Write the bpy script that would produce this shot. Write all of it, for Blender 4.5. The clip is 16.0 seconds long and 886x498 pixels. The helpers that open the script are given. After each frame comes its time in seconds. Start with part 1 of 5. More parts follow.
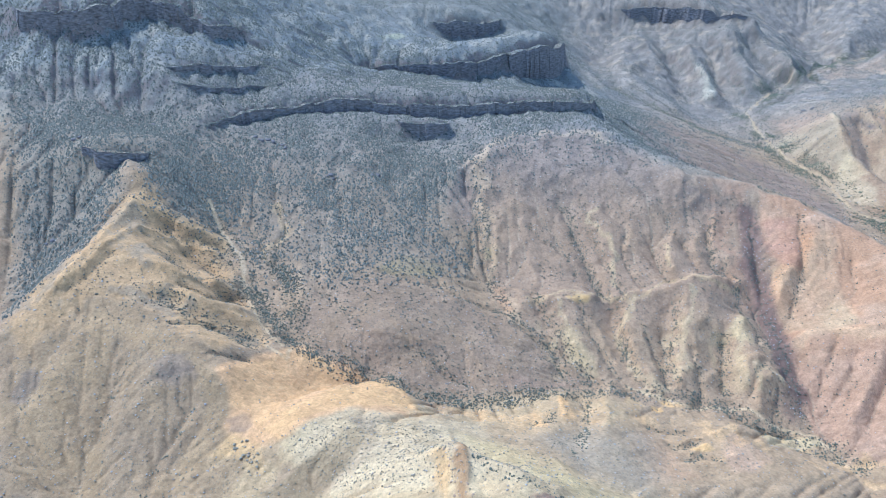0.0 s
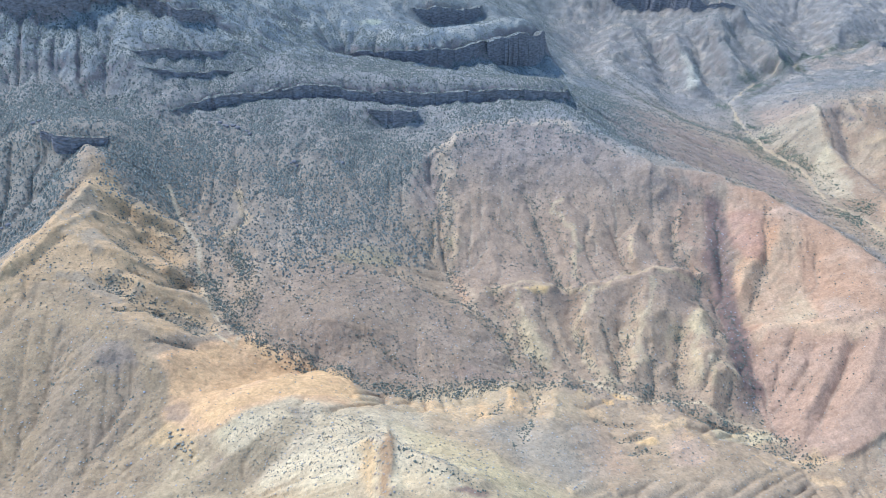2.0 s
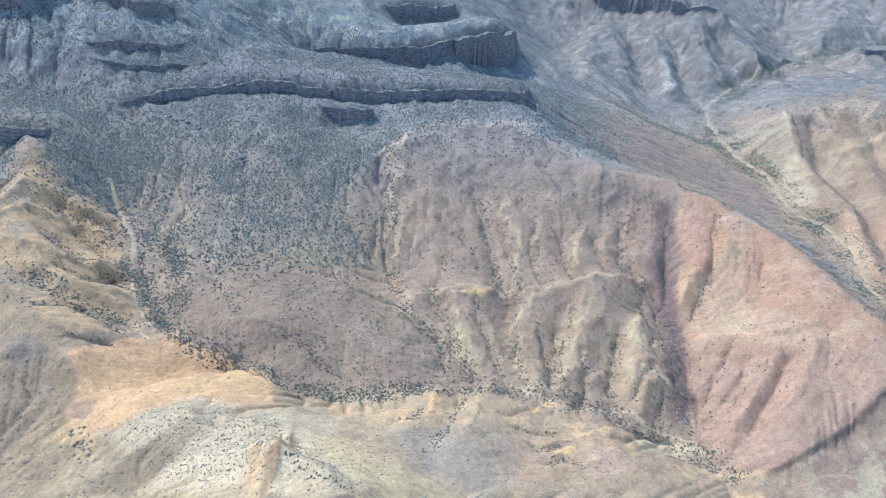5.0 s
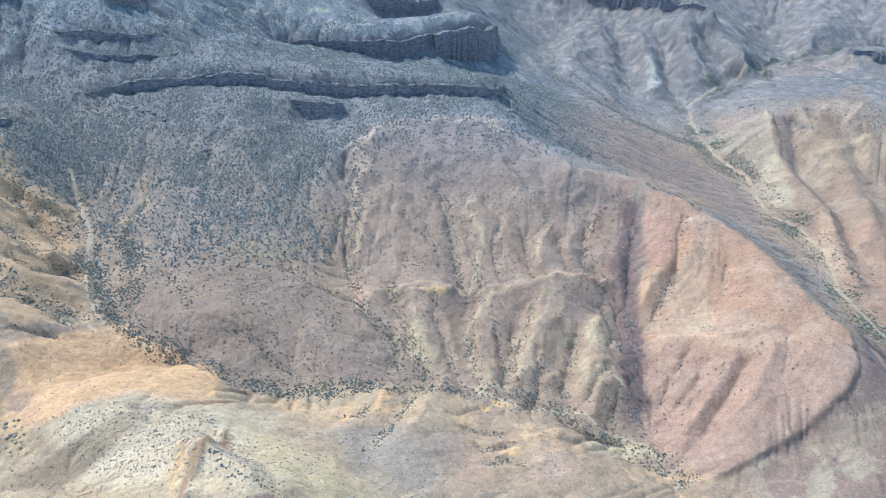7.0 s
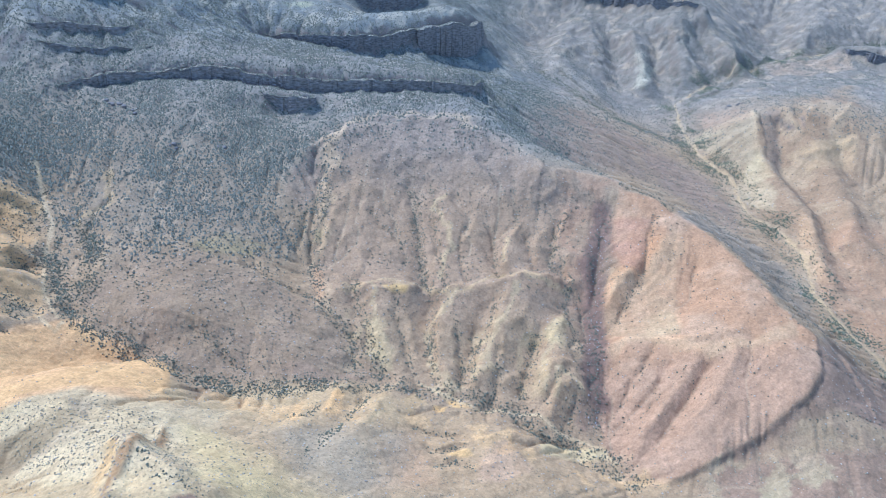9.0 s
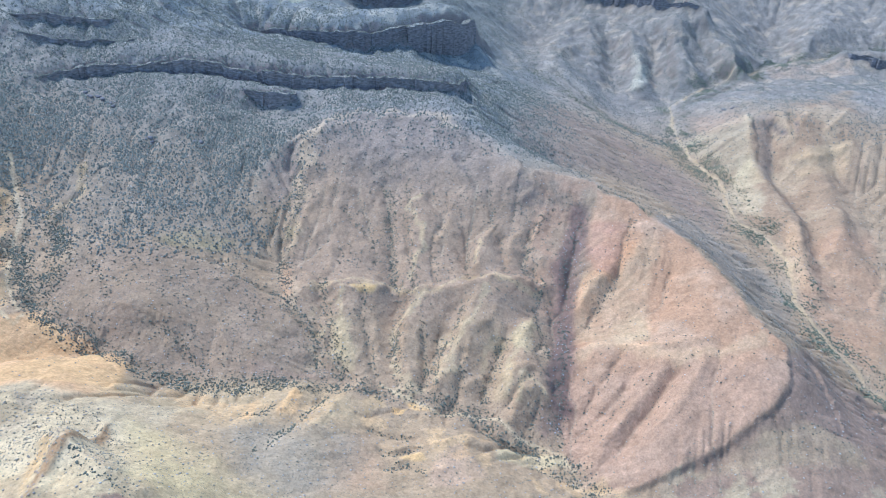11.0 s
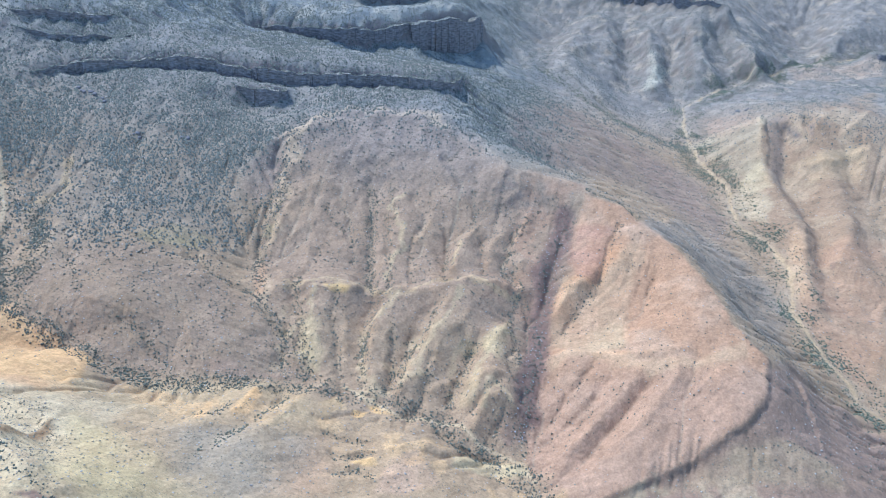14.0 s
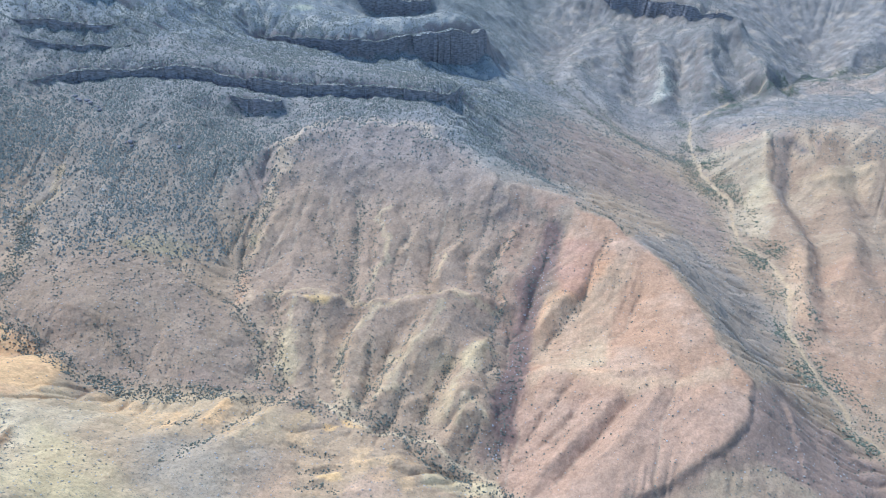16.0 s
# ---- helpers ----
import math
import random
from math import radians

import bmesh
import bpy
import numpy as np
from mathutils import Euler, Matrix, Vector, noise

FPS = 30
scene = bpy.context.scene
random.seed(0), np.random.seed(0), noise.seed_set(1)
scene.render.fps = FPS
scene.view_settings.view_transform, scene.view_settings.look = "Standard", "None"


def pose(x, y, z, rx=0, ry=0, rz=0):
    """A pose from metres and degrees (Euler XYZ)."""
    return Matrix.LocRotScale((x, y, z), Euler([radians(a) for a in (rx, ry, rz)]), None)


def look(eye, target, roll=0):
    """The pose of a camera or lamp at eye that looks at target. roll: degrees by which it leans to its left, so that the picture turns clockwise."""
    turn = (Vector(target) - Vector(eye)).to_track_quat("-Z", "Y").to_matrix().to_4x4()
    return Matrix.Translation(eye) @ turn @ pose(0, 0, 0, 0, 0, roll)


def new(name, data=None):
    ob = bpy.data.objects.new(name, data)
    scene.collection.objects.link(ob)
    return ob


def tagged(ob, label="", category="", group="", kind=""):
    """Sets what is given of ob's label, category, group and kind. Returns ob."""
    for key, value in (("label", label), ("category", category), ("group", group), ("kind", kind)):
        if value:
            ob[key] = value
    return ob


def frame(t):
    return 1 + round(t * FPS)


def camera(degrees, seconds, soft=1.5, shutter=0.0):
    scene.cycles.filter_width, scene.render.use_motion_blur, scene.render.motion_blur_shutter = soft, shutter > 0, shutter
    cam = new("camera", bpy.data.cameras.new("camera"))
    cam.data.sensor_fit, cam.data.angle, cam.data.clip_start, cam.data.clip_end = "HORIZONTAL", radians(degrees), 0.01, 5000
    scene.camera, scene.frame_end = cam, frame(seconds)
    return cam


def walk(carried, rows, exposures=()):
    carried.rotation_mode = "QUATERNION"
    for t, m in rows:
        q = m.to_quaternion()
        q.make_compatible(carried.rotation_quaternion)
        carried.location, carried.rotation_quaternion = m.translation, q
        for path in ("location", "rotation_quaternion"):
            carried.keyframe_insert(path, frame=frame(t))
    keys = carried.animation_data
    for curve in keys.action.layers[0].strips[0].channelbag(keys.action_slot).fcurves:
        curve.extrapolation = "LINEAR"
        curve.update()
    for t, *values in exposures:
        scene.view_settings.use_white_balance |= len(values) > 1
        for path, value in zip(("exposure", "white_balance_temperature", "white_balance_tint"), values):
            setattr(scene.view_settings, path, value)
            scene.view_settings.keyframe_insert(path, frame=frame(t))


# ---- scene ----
cam = camera(60.6, 16.0, soft=0.7)
METRES, EYE, TILT, LEAN, TURN = 560.0, 800.0, -30.0, -2.0, 0.0
ROWS = [
    (0.0, 0.0, 0.0, 0.0, -0.0, 0.0, 0.0),
    (0.5, 0.0319, 0.0039, 0.0017, 0.05, -0.36, -0.21),
    (1.0, 0.0639, 0.0076, 0.0034, 0.13, -0.65, -0.35),
    (1.5, 0.0958, 0.0115, 0.0053, 0.2, -0.87, -0.49),
    (2.0, 0.1275, 0.0153, 0.0076, 0.24, -1.0, -0.66),
    (2.5, 0.1593, 0.0193, 0.0103, 0.28, -0.97, -0.91),
    (3.0, 0.1908, 0.0233, 0.0123, 0.44, -0.97, -1.22),
    (3.5, 0.2223, 0.0272, 0.0145, 0.49, -0.96, -1.46),
    (4.0, 0.2538, 0.0312, 0.0173, 0.56, -1.0, -1.63),
    (6.5, 0.4098, 0.0526, 0.0326, 0.86, -1.59, -2.7),
    (7.0, 0.4406, 0.0579, 0.0358, 0.98, -1.68, -2.91),
    (7.5, 0.4716, 0.0632, 0.0398, 1.12, -1.83, -3.07),
    (8.0, 0.5023, 0.0689, 0.0429, 1.27, -1.93, -3.22),
    (8.5, 0.533, 0.0745, 0.0466, 1.44, -2.03, -3.4),
    (9.0, 0.5632, 0.0809, 0.0508, 1.62, -2.09, -3.65),
    (11.5, 0.7127, 0.115, 0.0715, 3.02, -2.47, -5.12),
    (12.0, 0.7424, 0.1231, 0.0751, 3.45, -2.56, -5.37),
    (12.5, 0.7712, 0.131, 0.0789, 4.14, -2.63, -5.6),
    (13.0, 0.8, 0.139, 0.0827, 4.78, -2.84, -5.73),
    (13.5, 0.8293, 0.1474, 0.0869, 5.36, -2.86, -5.83),
    (14.0, 0.8579, 0.1561, 0.0914, 5.83, -2.8, -5.89),
    (14.5, 0.8866, 0.1648, 0.0954, 6.3, -2.7, -6.02),
    (15.0, 0.9155, 0.1738, 0.1, 6.78, -2.58, -6.18),
    (15.5, 0.9436, 0.1836, 0.1045, 7.31, -2.39, -6.41),
    (16.0, 0.9722, 0.1925, 0.1084, 7.85, -2.2, -6.65),
]
walk(cam, [(t, pose(0, 0, EYE, TILT, LEAN, TURN) @ pose(METRES * x, METRES * y, METRES * z, 90 + pitch, roll, yaw)) for t, x, y, z, yaw, pitch, roll in ROWS],
     exposures=[(0.0, 1.09, 4870, 6), (16.0, 1.09, 4870, 6)])

# ---- sky, sun and exposure ----
SUN_FROM = Vector((-0.70, 0.42, 1.04)).normalized()
world = bpy.data.worlds.new("sky")
scene.world = world
world.use_nodes = True
wn = world.node_tree.nodes
sky = wn.new("ShaderNodeTexSky")
sky.sky_type = "NISHITA"
sky.sun_disc = False
sky.sun_elevation = math.asin(SUN_FROM.z)
sky.sun_rotation = math.atan2(SUN_FROM.x, SUN_FROM.y)
sky.altitude = 900
sky.air_density, sky.dust_density, sky.ozone_density = 1.1, 0.8, 1.6
world.node_tree.links.new(sky.outputs["Color"], wn["Background"].inputs["Color"])
wn["Background"].inputs["Strength"].default_value = 0.15
lamp = bpy.data.lights.new("sun", "SUN")
lamp.energy, lamp.angle, lamp.color = 2.15, radians(0.55), (1.0, 0.97, 0.93)
sun = new("sun", lamp)
sun.matrix_world = look(SUN_FROM * 3000, (0, 0, 0))

# ---- noise on arrays ----


def lattice(ix, iy, seed):
    h = (ix.astype(np.int64) * 374761393 + iy.astype(np.int64) * 668265263 + seed * 144665) & 0x7FFFFFFF
    h = ((h ^ (h >> 13)) * 1274126177) & 0x7FFFFFFF
    return ((h ^ (h >> 16)) & 0xFFFF) / 65535.0 * 2 * np.pi


def rough(x, y, size, seed=0):
    """Gradient noise of about -1 to 1, with features of that many metres."""
    x, y = np.asarray(x) / size, np.asarray(y) / size
    ix, iy = np.floor(x), np.floor(y)
    fx, fy = x - ix, y - iy
    u, v = fx * fx * fx * (fx * (fx * 6 - 15) + 10), fy * fy * fy * (fy * (fy * 6 - 15) + 10)

    def corner(a, b):
        g = lattice(ix + a, iy + b, seed)
        return np.cos(g) * (fx - a) + np.sin(g) * (fy - b)
    low = corner(0, 0) * (1 - u) + corner(1, 0) * u
    high = corner(0, 1) * (1 - u) + corner(1, 1) * u
    return (low * (1 - v) + high * v) * 1.5


def layers(x, y, size, count, seed=0, gain=0.5):
    total, amp = 0, 1.0
    for k in range(count):
        total = total + amp * rough(x, y, size / 2**k, seed + 17 * k)
        amp *= gain
    return total


def smooth(a, b, v):
    t = np.clip((v - a) / (b - a), 0, 1)
    return t * t * (3 - 2 * t)


def near_box(x, y, line, margin):
    xs, ys = [p[0] for p in line], [p[1] for p in line]
    return (x > min(xs) - margin) & (x < max(xs) + margin) & (y > min(ys) - margin) & (y < max(ys) + margin)


def off_line(x, y, line, margin=150):
    """How far the places lie from a line on the map; past the margin only that they are far."""
    out = np.full(np.shape(x), 999.0, np.float32)
    box = near_box(x, y, line, margin)
    x, y = x[box].astype(np.float32), y[box].astype(np.float32)
    best = np.full(x.shape, 1e9, np.float32)
    for (ax, ay, *_), (bx, by, *_) in zip(line, line[1:]):
        dx, dy = bx - ax, by - ay
        t = np.clip(((x - ax) * dx + (y - ay) * dy) / (dx * dx + dy * dy + 1e-9), 0, 1)
        best = np.minimum(best, (x - ax - t * dx) ** 2 + (y - ay - t * dy) ** 2)
    out[box] = np.sqrt(best)
    return out


def inside(x, y, ring):
    """Metres inside an outline on the map; negative outside."""
    out = np.full(np.shape(x), -999.0, np.float32)
    box = near_box(x, y, ring, 60)
    d = off_line(x[box], y[box], ring + ring[:1])
    x, y = x[box], y[box]
    odd = np.zeros(x.shape, bool)
    for (ax, ay), (bx, by) in zip(ring, ring[1:] + ring[:1]):
        if ay != by:
            odd ^= ((ay > y) != (by > y)) & (x < (bx - ax) * (y - ay) / (by - ay) + ax)
    out[box] = np.where(odd, d, -d)
    return out


# ---- the lie of the land: crests, washes, rims and benches ----
rim_lower = [(-436, 1325, 278), (-373, 1406, 281), (-281, 1448, 285), (-204, 1486, 286), (-132, 1490, 284), (-19, 1491, 282), (41, 1498, 275), (85, 1512, 277), (174, 1538, 276), (297, 1546, 277), (328, 1556, 272), (346, 1592, 266), (352, 1650, 256)]
bench_crest = [(-332, 1478, 308), (-211, 1593, 296), (-122, 1718, 268), (1, 1749, 249), (120, 1733, 250), (243, 1730, 241)]
dome_crest = [(94, 1259, 206), (80, 1304, 226), (108, 1354, 245), (146, 1388, 249), (209, 1410, 254), (274, 1403, 258), (362, 1411, 252)]
dome_east = [(362, 1411, 253), (416, 1366, 235), (470, 1290, 228), (540, 1304, 216), (590, 1291, 216), (668, 1257, 205), (731, 1210, 188)]
red_crest = [(731, 1210, 189), (768, 1148, 184), (800, 1080, 178), (819, 1016, 169), (860, 956, 160), (848, 888, 152), (814, 842, 142), (747, 794, 108), (673, 753, 90), (604, 723, 73)]
left_wash = [(-376, 1146, 221), (-342, 1093, 189), (-295, 1027, 180), (-278, 972, 165), (-206, 868, 155), (-154, 831, 138), (-120, 818, 130), (-70, 803, 122), (-19, 786, 122), (26, 781, 113), (85, 785, 106), (156, 808, 103), (215, 824, 96), (277, 835, 92), (324, 834, 89), (387, 825, 84), (442, 812, 79), (471, 790, 75), (518, 778, 62), (561, 762, 62), (584, 728, 63)]
mid_wash = [(-268, 1175, 207), (-253, 1109, 189), (-260, 1040, 176), (-221, 992, 168), (-197, 943, 162), (-192, 872, 153), (-155, 834, 138)]
dome_gully = [(69, 1304, 219), (86, 1234, 189), (100, 1127, 160), (104, 1056, 128), (131, 960, 123), (178, 928, 109), (215, 900, 94), (246, 832, 93)]
red_gully = [(586, 1231, 181), (578, 1166, 160), (557, 1101, 140), (566, 1055, 122), (556, 1014, 107), (563, 955, 98), (549, 896, 88), (556, 858, 76), (545, 828, 67), (548, 779, 58)]
dome_bench = [(159, 1004, 133), (211, 1009, 133), (272, 1026, 130), (317, 1026, 129), (352, 1033, 133), (405, 1044, 144), (479, 1067, 143), (516, 1066, 139)]
bank_ridge = [(23, 1224, 201), (51, 1291, 221), (90, 1333, 240)]
tan_crest = [(-502, 1159, 289), (-481, 1116, 282), (-470, 1085, 259), (-481, 1026, 247), (-500, 951, 239), (-518, 880, 233), (-534, 765, 216)]
spur_a = [(-462, 1074, 253), (-395, 1054, 217), (-333, 1064, 193)]
spur_b = [(-458, 1006, 239), (-371, 924, 225), (-294, 958, 173)]
spur_c = [(-420, 908, 230), (-328, 876, 207), (-247, 890, 164)]
spur_d = [(-375, 816, 217), (-293, 783, 208), (-229, 819, 169)]
lobe_one = [(-243, 723, 204), (-215, 806, 164), (-169, 843, 146), (-120, 822, 137), (-73, 813, 130)]
lobe_two = [(-168, 680, 189), (-134, 718, 174), (-100, 780, 138), (-56, 803, 129), (-20, 764, 136)]
lobe_gully = [(-213, 678, 185), (-161, 713, 173), (-114, 774, 135), (-87, 804, 125), (-61, 812, 123)]
white_knob = [(-62, 540, 205), (-18, 550, 232), (60, 490, 266), (94, 490, 270), (133, 470, 262)]
white_slope = [(-147, 630, 201), (-88, 650, 202), (-14, 636, 200), (20, 643, 192), (62, 666, 170)]
front_ridge = [(-297, 562, 162), (-329, 646, 177), (-311, 700, 199), (-311, 728, 211), (-375, 816, 214)]
left_low = [(-443, 561, 167), (-455, 642, 178), (-465, 730, 196), (-467, 805, 209)]
red_bench = [(570, 949, 116), (625, 955, 123), (676, 933, 134), (713, 928, 146), (780, 943, 160), (837, 967, 164)]
red_spur = [(573, 1031, 126), (608, 1090, 155), (663, 1152, 177), (707, 1192, 191)]
red_foot = [(552, 774, 64), (578, 737, 66), (586, 707, 70)]
east_ridge = [(971, 1837, 88), (1052, 1870, 143), (1156, 1905, 158), (1240, 1958, 176)]
east_spur = [(1064, 1905, 146), (1055, 1804, 121), (1053, 1746, 94), (1056, 1690, 81), (1072, 1613, 77), (1081, 1520, 77), (1063, 1418, 66), (1040, 1350, 58), (1049, 1278, 52)]
east_slot = [(1102, 1880, 134), (1092, 1784, 98), (1082, 1706, 65), (1104, 1613, 56), (1110, 1515, 56), (1103, 1423, 46), (1080, 1337, 41), (1062, 1239, 38)]
far_bluff = [(626, 2743, 161), (781, 2760, 183), (915, 2660, 206), (1077, 2688, 194), (1110, 2636, 177)]
far_spur = [(593, 2286, 113), (671, 2353, 101), (715, 2281, 90)]
river = [(1748, 2747, 112), (1553, 2651, 105), (1328, 2544, 96), (1213, 2435, 88), (1105, 2332, 83), (982, 2208, 76), (915, 2117, 70), (899, 1996, 62), (908, 1848, 56), (930, 1763, 54), (962, 1703, 53), (954, 1583, 51), (964, 1511, 49), (1009, 1480, 47), (1027, 1380, 46), (1000, 1244, 43), (1018, 1175, 41), (1028, 1123, 40), (1047, 1077, 39), (1051, 1031, 38), (1085, 996, 36), (1250, 820, 32)]
side_wash = [(416, 2126, 130), (516, 2156, 112), (660, 1992, 95), (757, 1915, 76), (853, 1865, 62), (890, 1822, 57)]
rim_upper = [(-175, 1838, 262), (-60, 1842, 258), (39, 1857, 256), (120, 1896, 260), (190, 1940, 268)]
wall_rim = [(-870, 1568, 440), (-792, 1514, 432), (-693, 1519, 436), (-657, 1580, 440), (-611, 1648, 440), (-522, 1620, 424), (-468, 1594, 398), (-407, 1668, 372)]
peak_rim = [(-590, 1185, 298), (-545, 1160, 296), (-510, 1172, 296), (-470, 1185, 288)]
outcrop_rim = [(-77, 1430, 262), (-48, 1426, 264), (-10, 1426, 267), (12, 1424, 265), (24, 1436, 264), (24, 1456, 264)]
mesa_three = [(-20, 2110, 296), (94, 2140, 298), (190, 2200, 290)]
far_cliff = [(640, 2790, 200), (778, 2780, 225), (913, 2690, 245), (1010, 2650, 246), (1080, 2620, 225)]
band_one = [(-529, 1452, 352), (-464, 1493, 345), (-400, 1523, 337), (-353, 1546, 330)]
band_two = [(-500, 1420, 326), (-436, 1448, 318), (-360, 1490, 308), (-300, 1520, 304)]
east_scarp = [(1520, 2560, 150), (1640, 2500, 165), (1760, 2480, 170)]
rill_a = [(248, 1247, 184), (253, 1167, 155), (266, 1105, 138), (279, 1043, 125), (298, 1015, 118), (300, 965, 106), (300, 911, 95), (317, 836, 87)]
rill_b = [(398, 1183, 166), (395, 1113, 146), (404, 1058, 139)]
rill_c = [(450, 1207, 175), (441, 1143, 154), (451, 1085, 142)]
rill_d = [(509, 1212, 173), (486, 1147, 154), (483, 1109, 144), (510, 1061, 128), (506, 1010, 114), (524, 934, 109)]
rill_e = [(395, 1009, 127), (385, 947, 107), (362, 906, 95), (341, 831, 85)]
rill_f = [(456, 950, 112), (442, 890, 96), (435, 828, 76)]
rill_g = [(171, 1025, 126), (185, 969, 119), (182, 922, 106), (199, 873, 95), (217, 817, 94)]
rib_a = [(301, 1228, 190), (312, 1135, 154), (309, 1059, 136)]
rib_b = [(334, 1033, 133), (311, 967, 116), (317, 892, 102), (341, 842, 95)]
rib_c = [(418, 1029, 147), (396, 948, 118), (379, 897, 103), (366, 857, 95)]
rib_d = [(422, 1148, 163), (410, 1086, 150)]
rib_e = [(503, 984, 122), (476, 898, 113), (462, 856, 95)]
rib_f = [(480, 848, 92), (488, 867, 101), (507, 872, 104), (520, 859, 96)]
rib_g = [(212, 1002, 133), (222, 941, 115), (231, 881, 100)]
red_rib_a = [(676, 933, 135), (636, 852, 107), (589, 782, 75)]
red_rib_b = [(720, 924, 147), (691, 848, 117), (638, 776, 87)]
red_rill_a = [(652, 906, 116), (608, 838, 87), (571, 783, 63)]
red_rill_b = [(700, 900, 126), (665, 850, 104), (615, 787, 74)]
red_rill_c = [(634, 1106, 148), (605, 1049, 128), (576, 985, 107)]
red_rill_d = [(722, 1100, 163), (694, 1025, 147), (673, 995, 134)]
front_rib_a = [(186, 810, 103), (174, 763, 115), (149, 688, 148)]
front_rib_b = [(255, 808, 103), (232, 735, 125), (212, 669, 147)]
front_rib_c = [(410, 797, 90), (383, 718, 106), (353, 659, 118)]
front_rill_a = [(116, 777, 108), (133, 716, 130), (125, 621, 180)]
front_rill_b = [(225, 802, 97), (210, 738, 117), (176, 642, 155)]
front_rill_c = [(356, 809, 86), (311, 719, 109), (286, 642, 132)]
slot_a = [(-410, 1052, 214), (-369, 1037, 191), (-311, 1009, 176)]
slot_b = [(-394, 969, 210), (-342, 940, 192), (-283, 937, 162)]
slot_c = [(-363, 870, 208), (-293, 834, 194), (-234, 846, 161)]
near_rill_a = [(-392, 757, 199), (-372, 677, 178), (-368, 575, 150)]
near_rill_b = [(-278, 673, 185), (-284, 624, 170), (-299, 570, 158)]
near_rib_a = [(-324, 699, 203), (-346, 647, 179), (-333, 580, 162)]
near_rib_b = [(-390, 863, 222), (-428, 818, 214), (-442, 740, 201), (-455, 642, 182)]
north_slope_a = [(-330, 1300, 245), (-193, 1275, 234), (-80, 1290, 225), (0, 1330, 231)]
north_slope_b = [(-310, 1205, 222), (-150, 1160, 199), (-40, 1170, 190), (20, 1150, 177)]
north_slope_c = [(-170, 1080, 183), (-60, 1000, 164), (20, 1020, 150)]
terrace = [(-140, 935, 160), (-64, 869, 159), (36, 900, 134), (118, 850, 118)]
dome_mid = [(130, 1190, 176), (224, 1241, 181), (366, 1207, 177), (479, 1241, 186)]
dome_low = [(150, 1100, 144), (250, 1110, 144), (322, 1108, 143), (445, 1137, 157), (540, 1118, 154)]
dome_skirt = [(180, 880, 104), (305, 889, 96), (413, 918, 106), (500, 893, 112)]
front_slope_a = [(330, 719, 110), (427, 733, 101), (478, 683, 99), (560, 680, 78)]
front_slope_b = [(151, 665, 155), (192, 594, 170), (286, 620, 142), (357, 673, 112)]
near_slope = [(-368, 586, 153), (-262, 577, 166), (-141, 566, 182), (-102, 554, 181)]
red_face_a = [(656, 1089, 147), (640, 998, 125), (727, 998, 161)]
red_face_b = [(625, 885, 112), (720, 880, 129), (770, 870, 139)]
west_flank = [(-600, 860, 165), (-577, 977, 186), (-545, 1010, 200), (-566, 1091, 233)]
west_high = [(-700, 1378, 323), (-588, 1379, 306), (-522, 1333, 277)]
west_mid = [(-676, 1447, 358), (-560, 1440, 346), (-450, 1400, 303)]
mesa_top = [(-250, 1530, 298), (-100, 1600, 282), (60, 1620, 274), (220, 1650, 261)]
upper_foot = [(-150, 1800, 258), (16, 1832, 233), (172, 1912, 222), (348, 1976, 186)]
east_bank = [(1078, 2019, 144), (1180, 2027, 154), (1341, 2119, 144), (1395, 2289, 130)]
east_slope = [(1196, 1741, 105), (1227, 1648, 82), (1280, 1866, 149)]
far_slope = [(523, 2563, 111), (700, 2500, 117), (884, 2526, 151), (1000, 2450, 135)]
far_east = [(1470, 2680, 136), (1551, 2820, 169)]
talus_lower = [(-381, 1362, 267), (-273, 1428, 270), (-172, 1455, 270), (-80, 1460, 268), (6, 1458, 256), (111, 1496, 262), (223, 1522, 262), (318, 1513, 257)]
back_valley = [(560, 1505, 140), (700, 1420, 118), (804, 1400, 100), (870, 1440, 60)]
back_slope = [(640, 1640, 129), (760, 1720, 78), (830, 1640, 66)]
east_flank = [(875, 1173, 97), (917, 1110, 86), (940, 1005, 104), (955, 925, 94), (960, 850, 92)]
wall_talus = [(-868, 1505, 376), (-792, 1452, 368), (-683, 1458, 374), (-632, 1530, 388), (-595, 1590, 394), (-525, 1566, 386), (-462, 1546, 368), (-380, 1620, 348)]
far_rib_a = [(634, 2557, 128), (579, 2328, 120), (590, 2168, 119), (683, 2097, 93)]
far_rib_b = [(694, 2626, 156), (718, 2477, 126), (735, 2371, 106)]
far_rib_c = [(831, 2533, 158), (852, 2392, 112), (839, 2209, 85)]
far_rib_d = [(968, 2573, 196), (970, 2440, 143), (948, 2250, 98)]
far_rib_e = [(1210, 2853, 156), (1160, 2520, 150), (1133, 2343, 131)]
far_rill_a = [(760, 2649, 150), (772, 2478, 107), (781, 2229, 64), (763, 2055, 60)]
far_rill_b = [(910, 2524, 142), (907, 2356, 85), (889, 2147, 53)]
far_rill_c = [(1066, 2536, 154), (1047, 2378, 110), (1026, 2229, 88)]
far_rill_d = [(643, 2710, 145), (547, 2491, 103), (487, 2144, 136), (504, 2035, 134)]
far_rill_e = [(1432, 3002, 137), (1414, 2819, 102), (1337, 2612, 79)]
far_rib_f = [(428, 2652, 160), (402, 2365, 163), (361, 2008, 203)]
far_rib_g = [(1557, 2917, 169), (1462, 2690, 144), (1425, 2614, 115)]
east_rib_b = [(1175, 1876, 159), (1182, 1741, 110), (1192, 1613, 85)]
red_scarp = [(640, 738, 84), (690, 760, 96), (747, 792, 111), (812, 838, 143), (846, 886, 153), (860, 930, 158)]
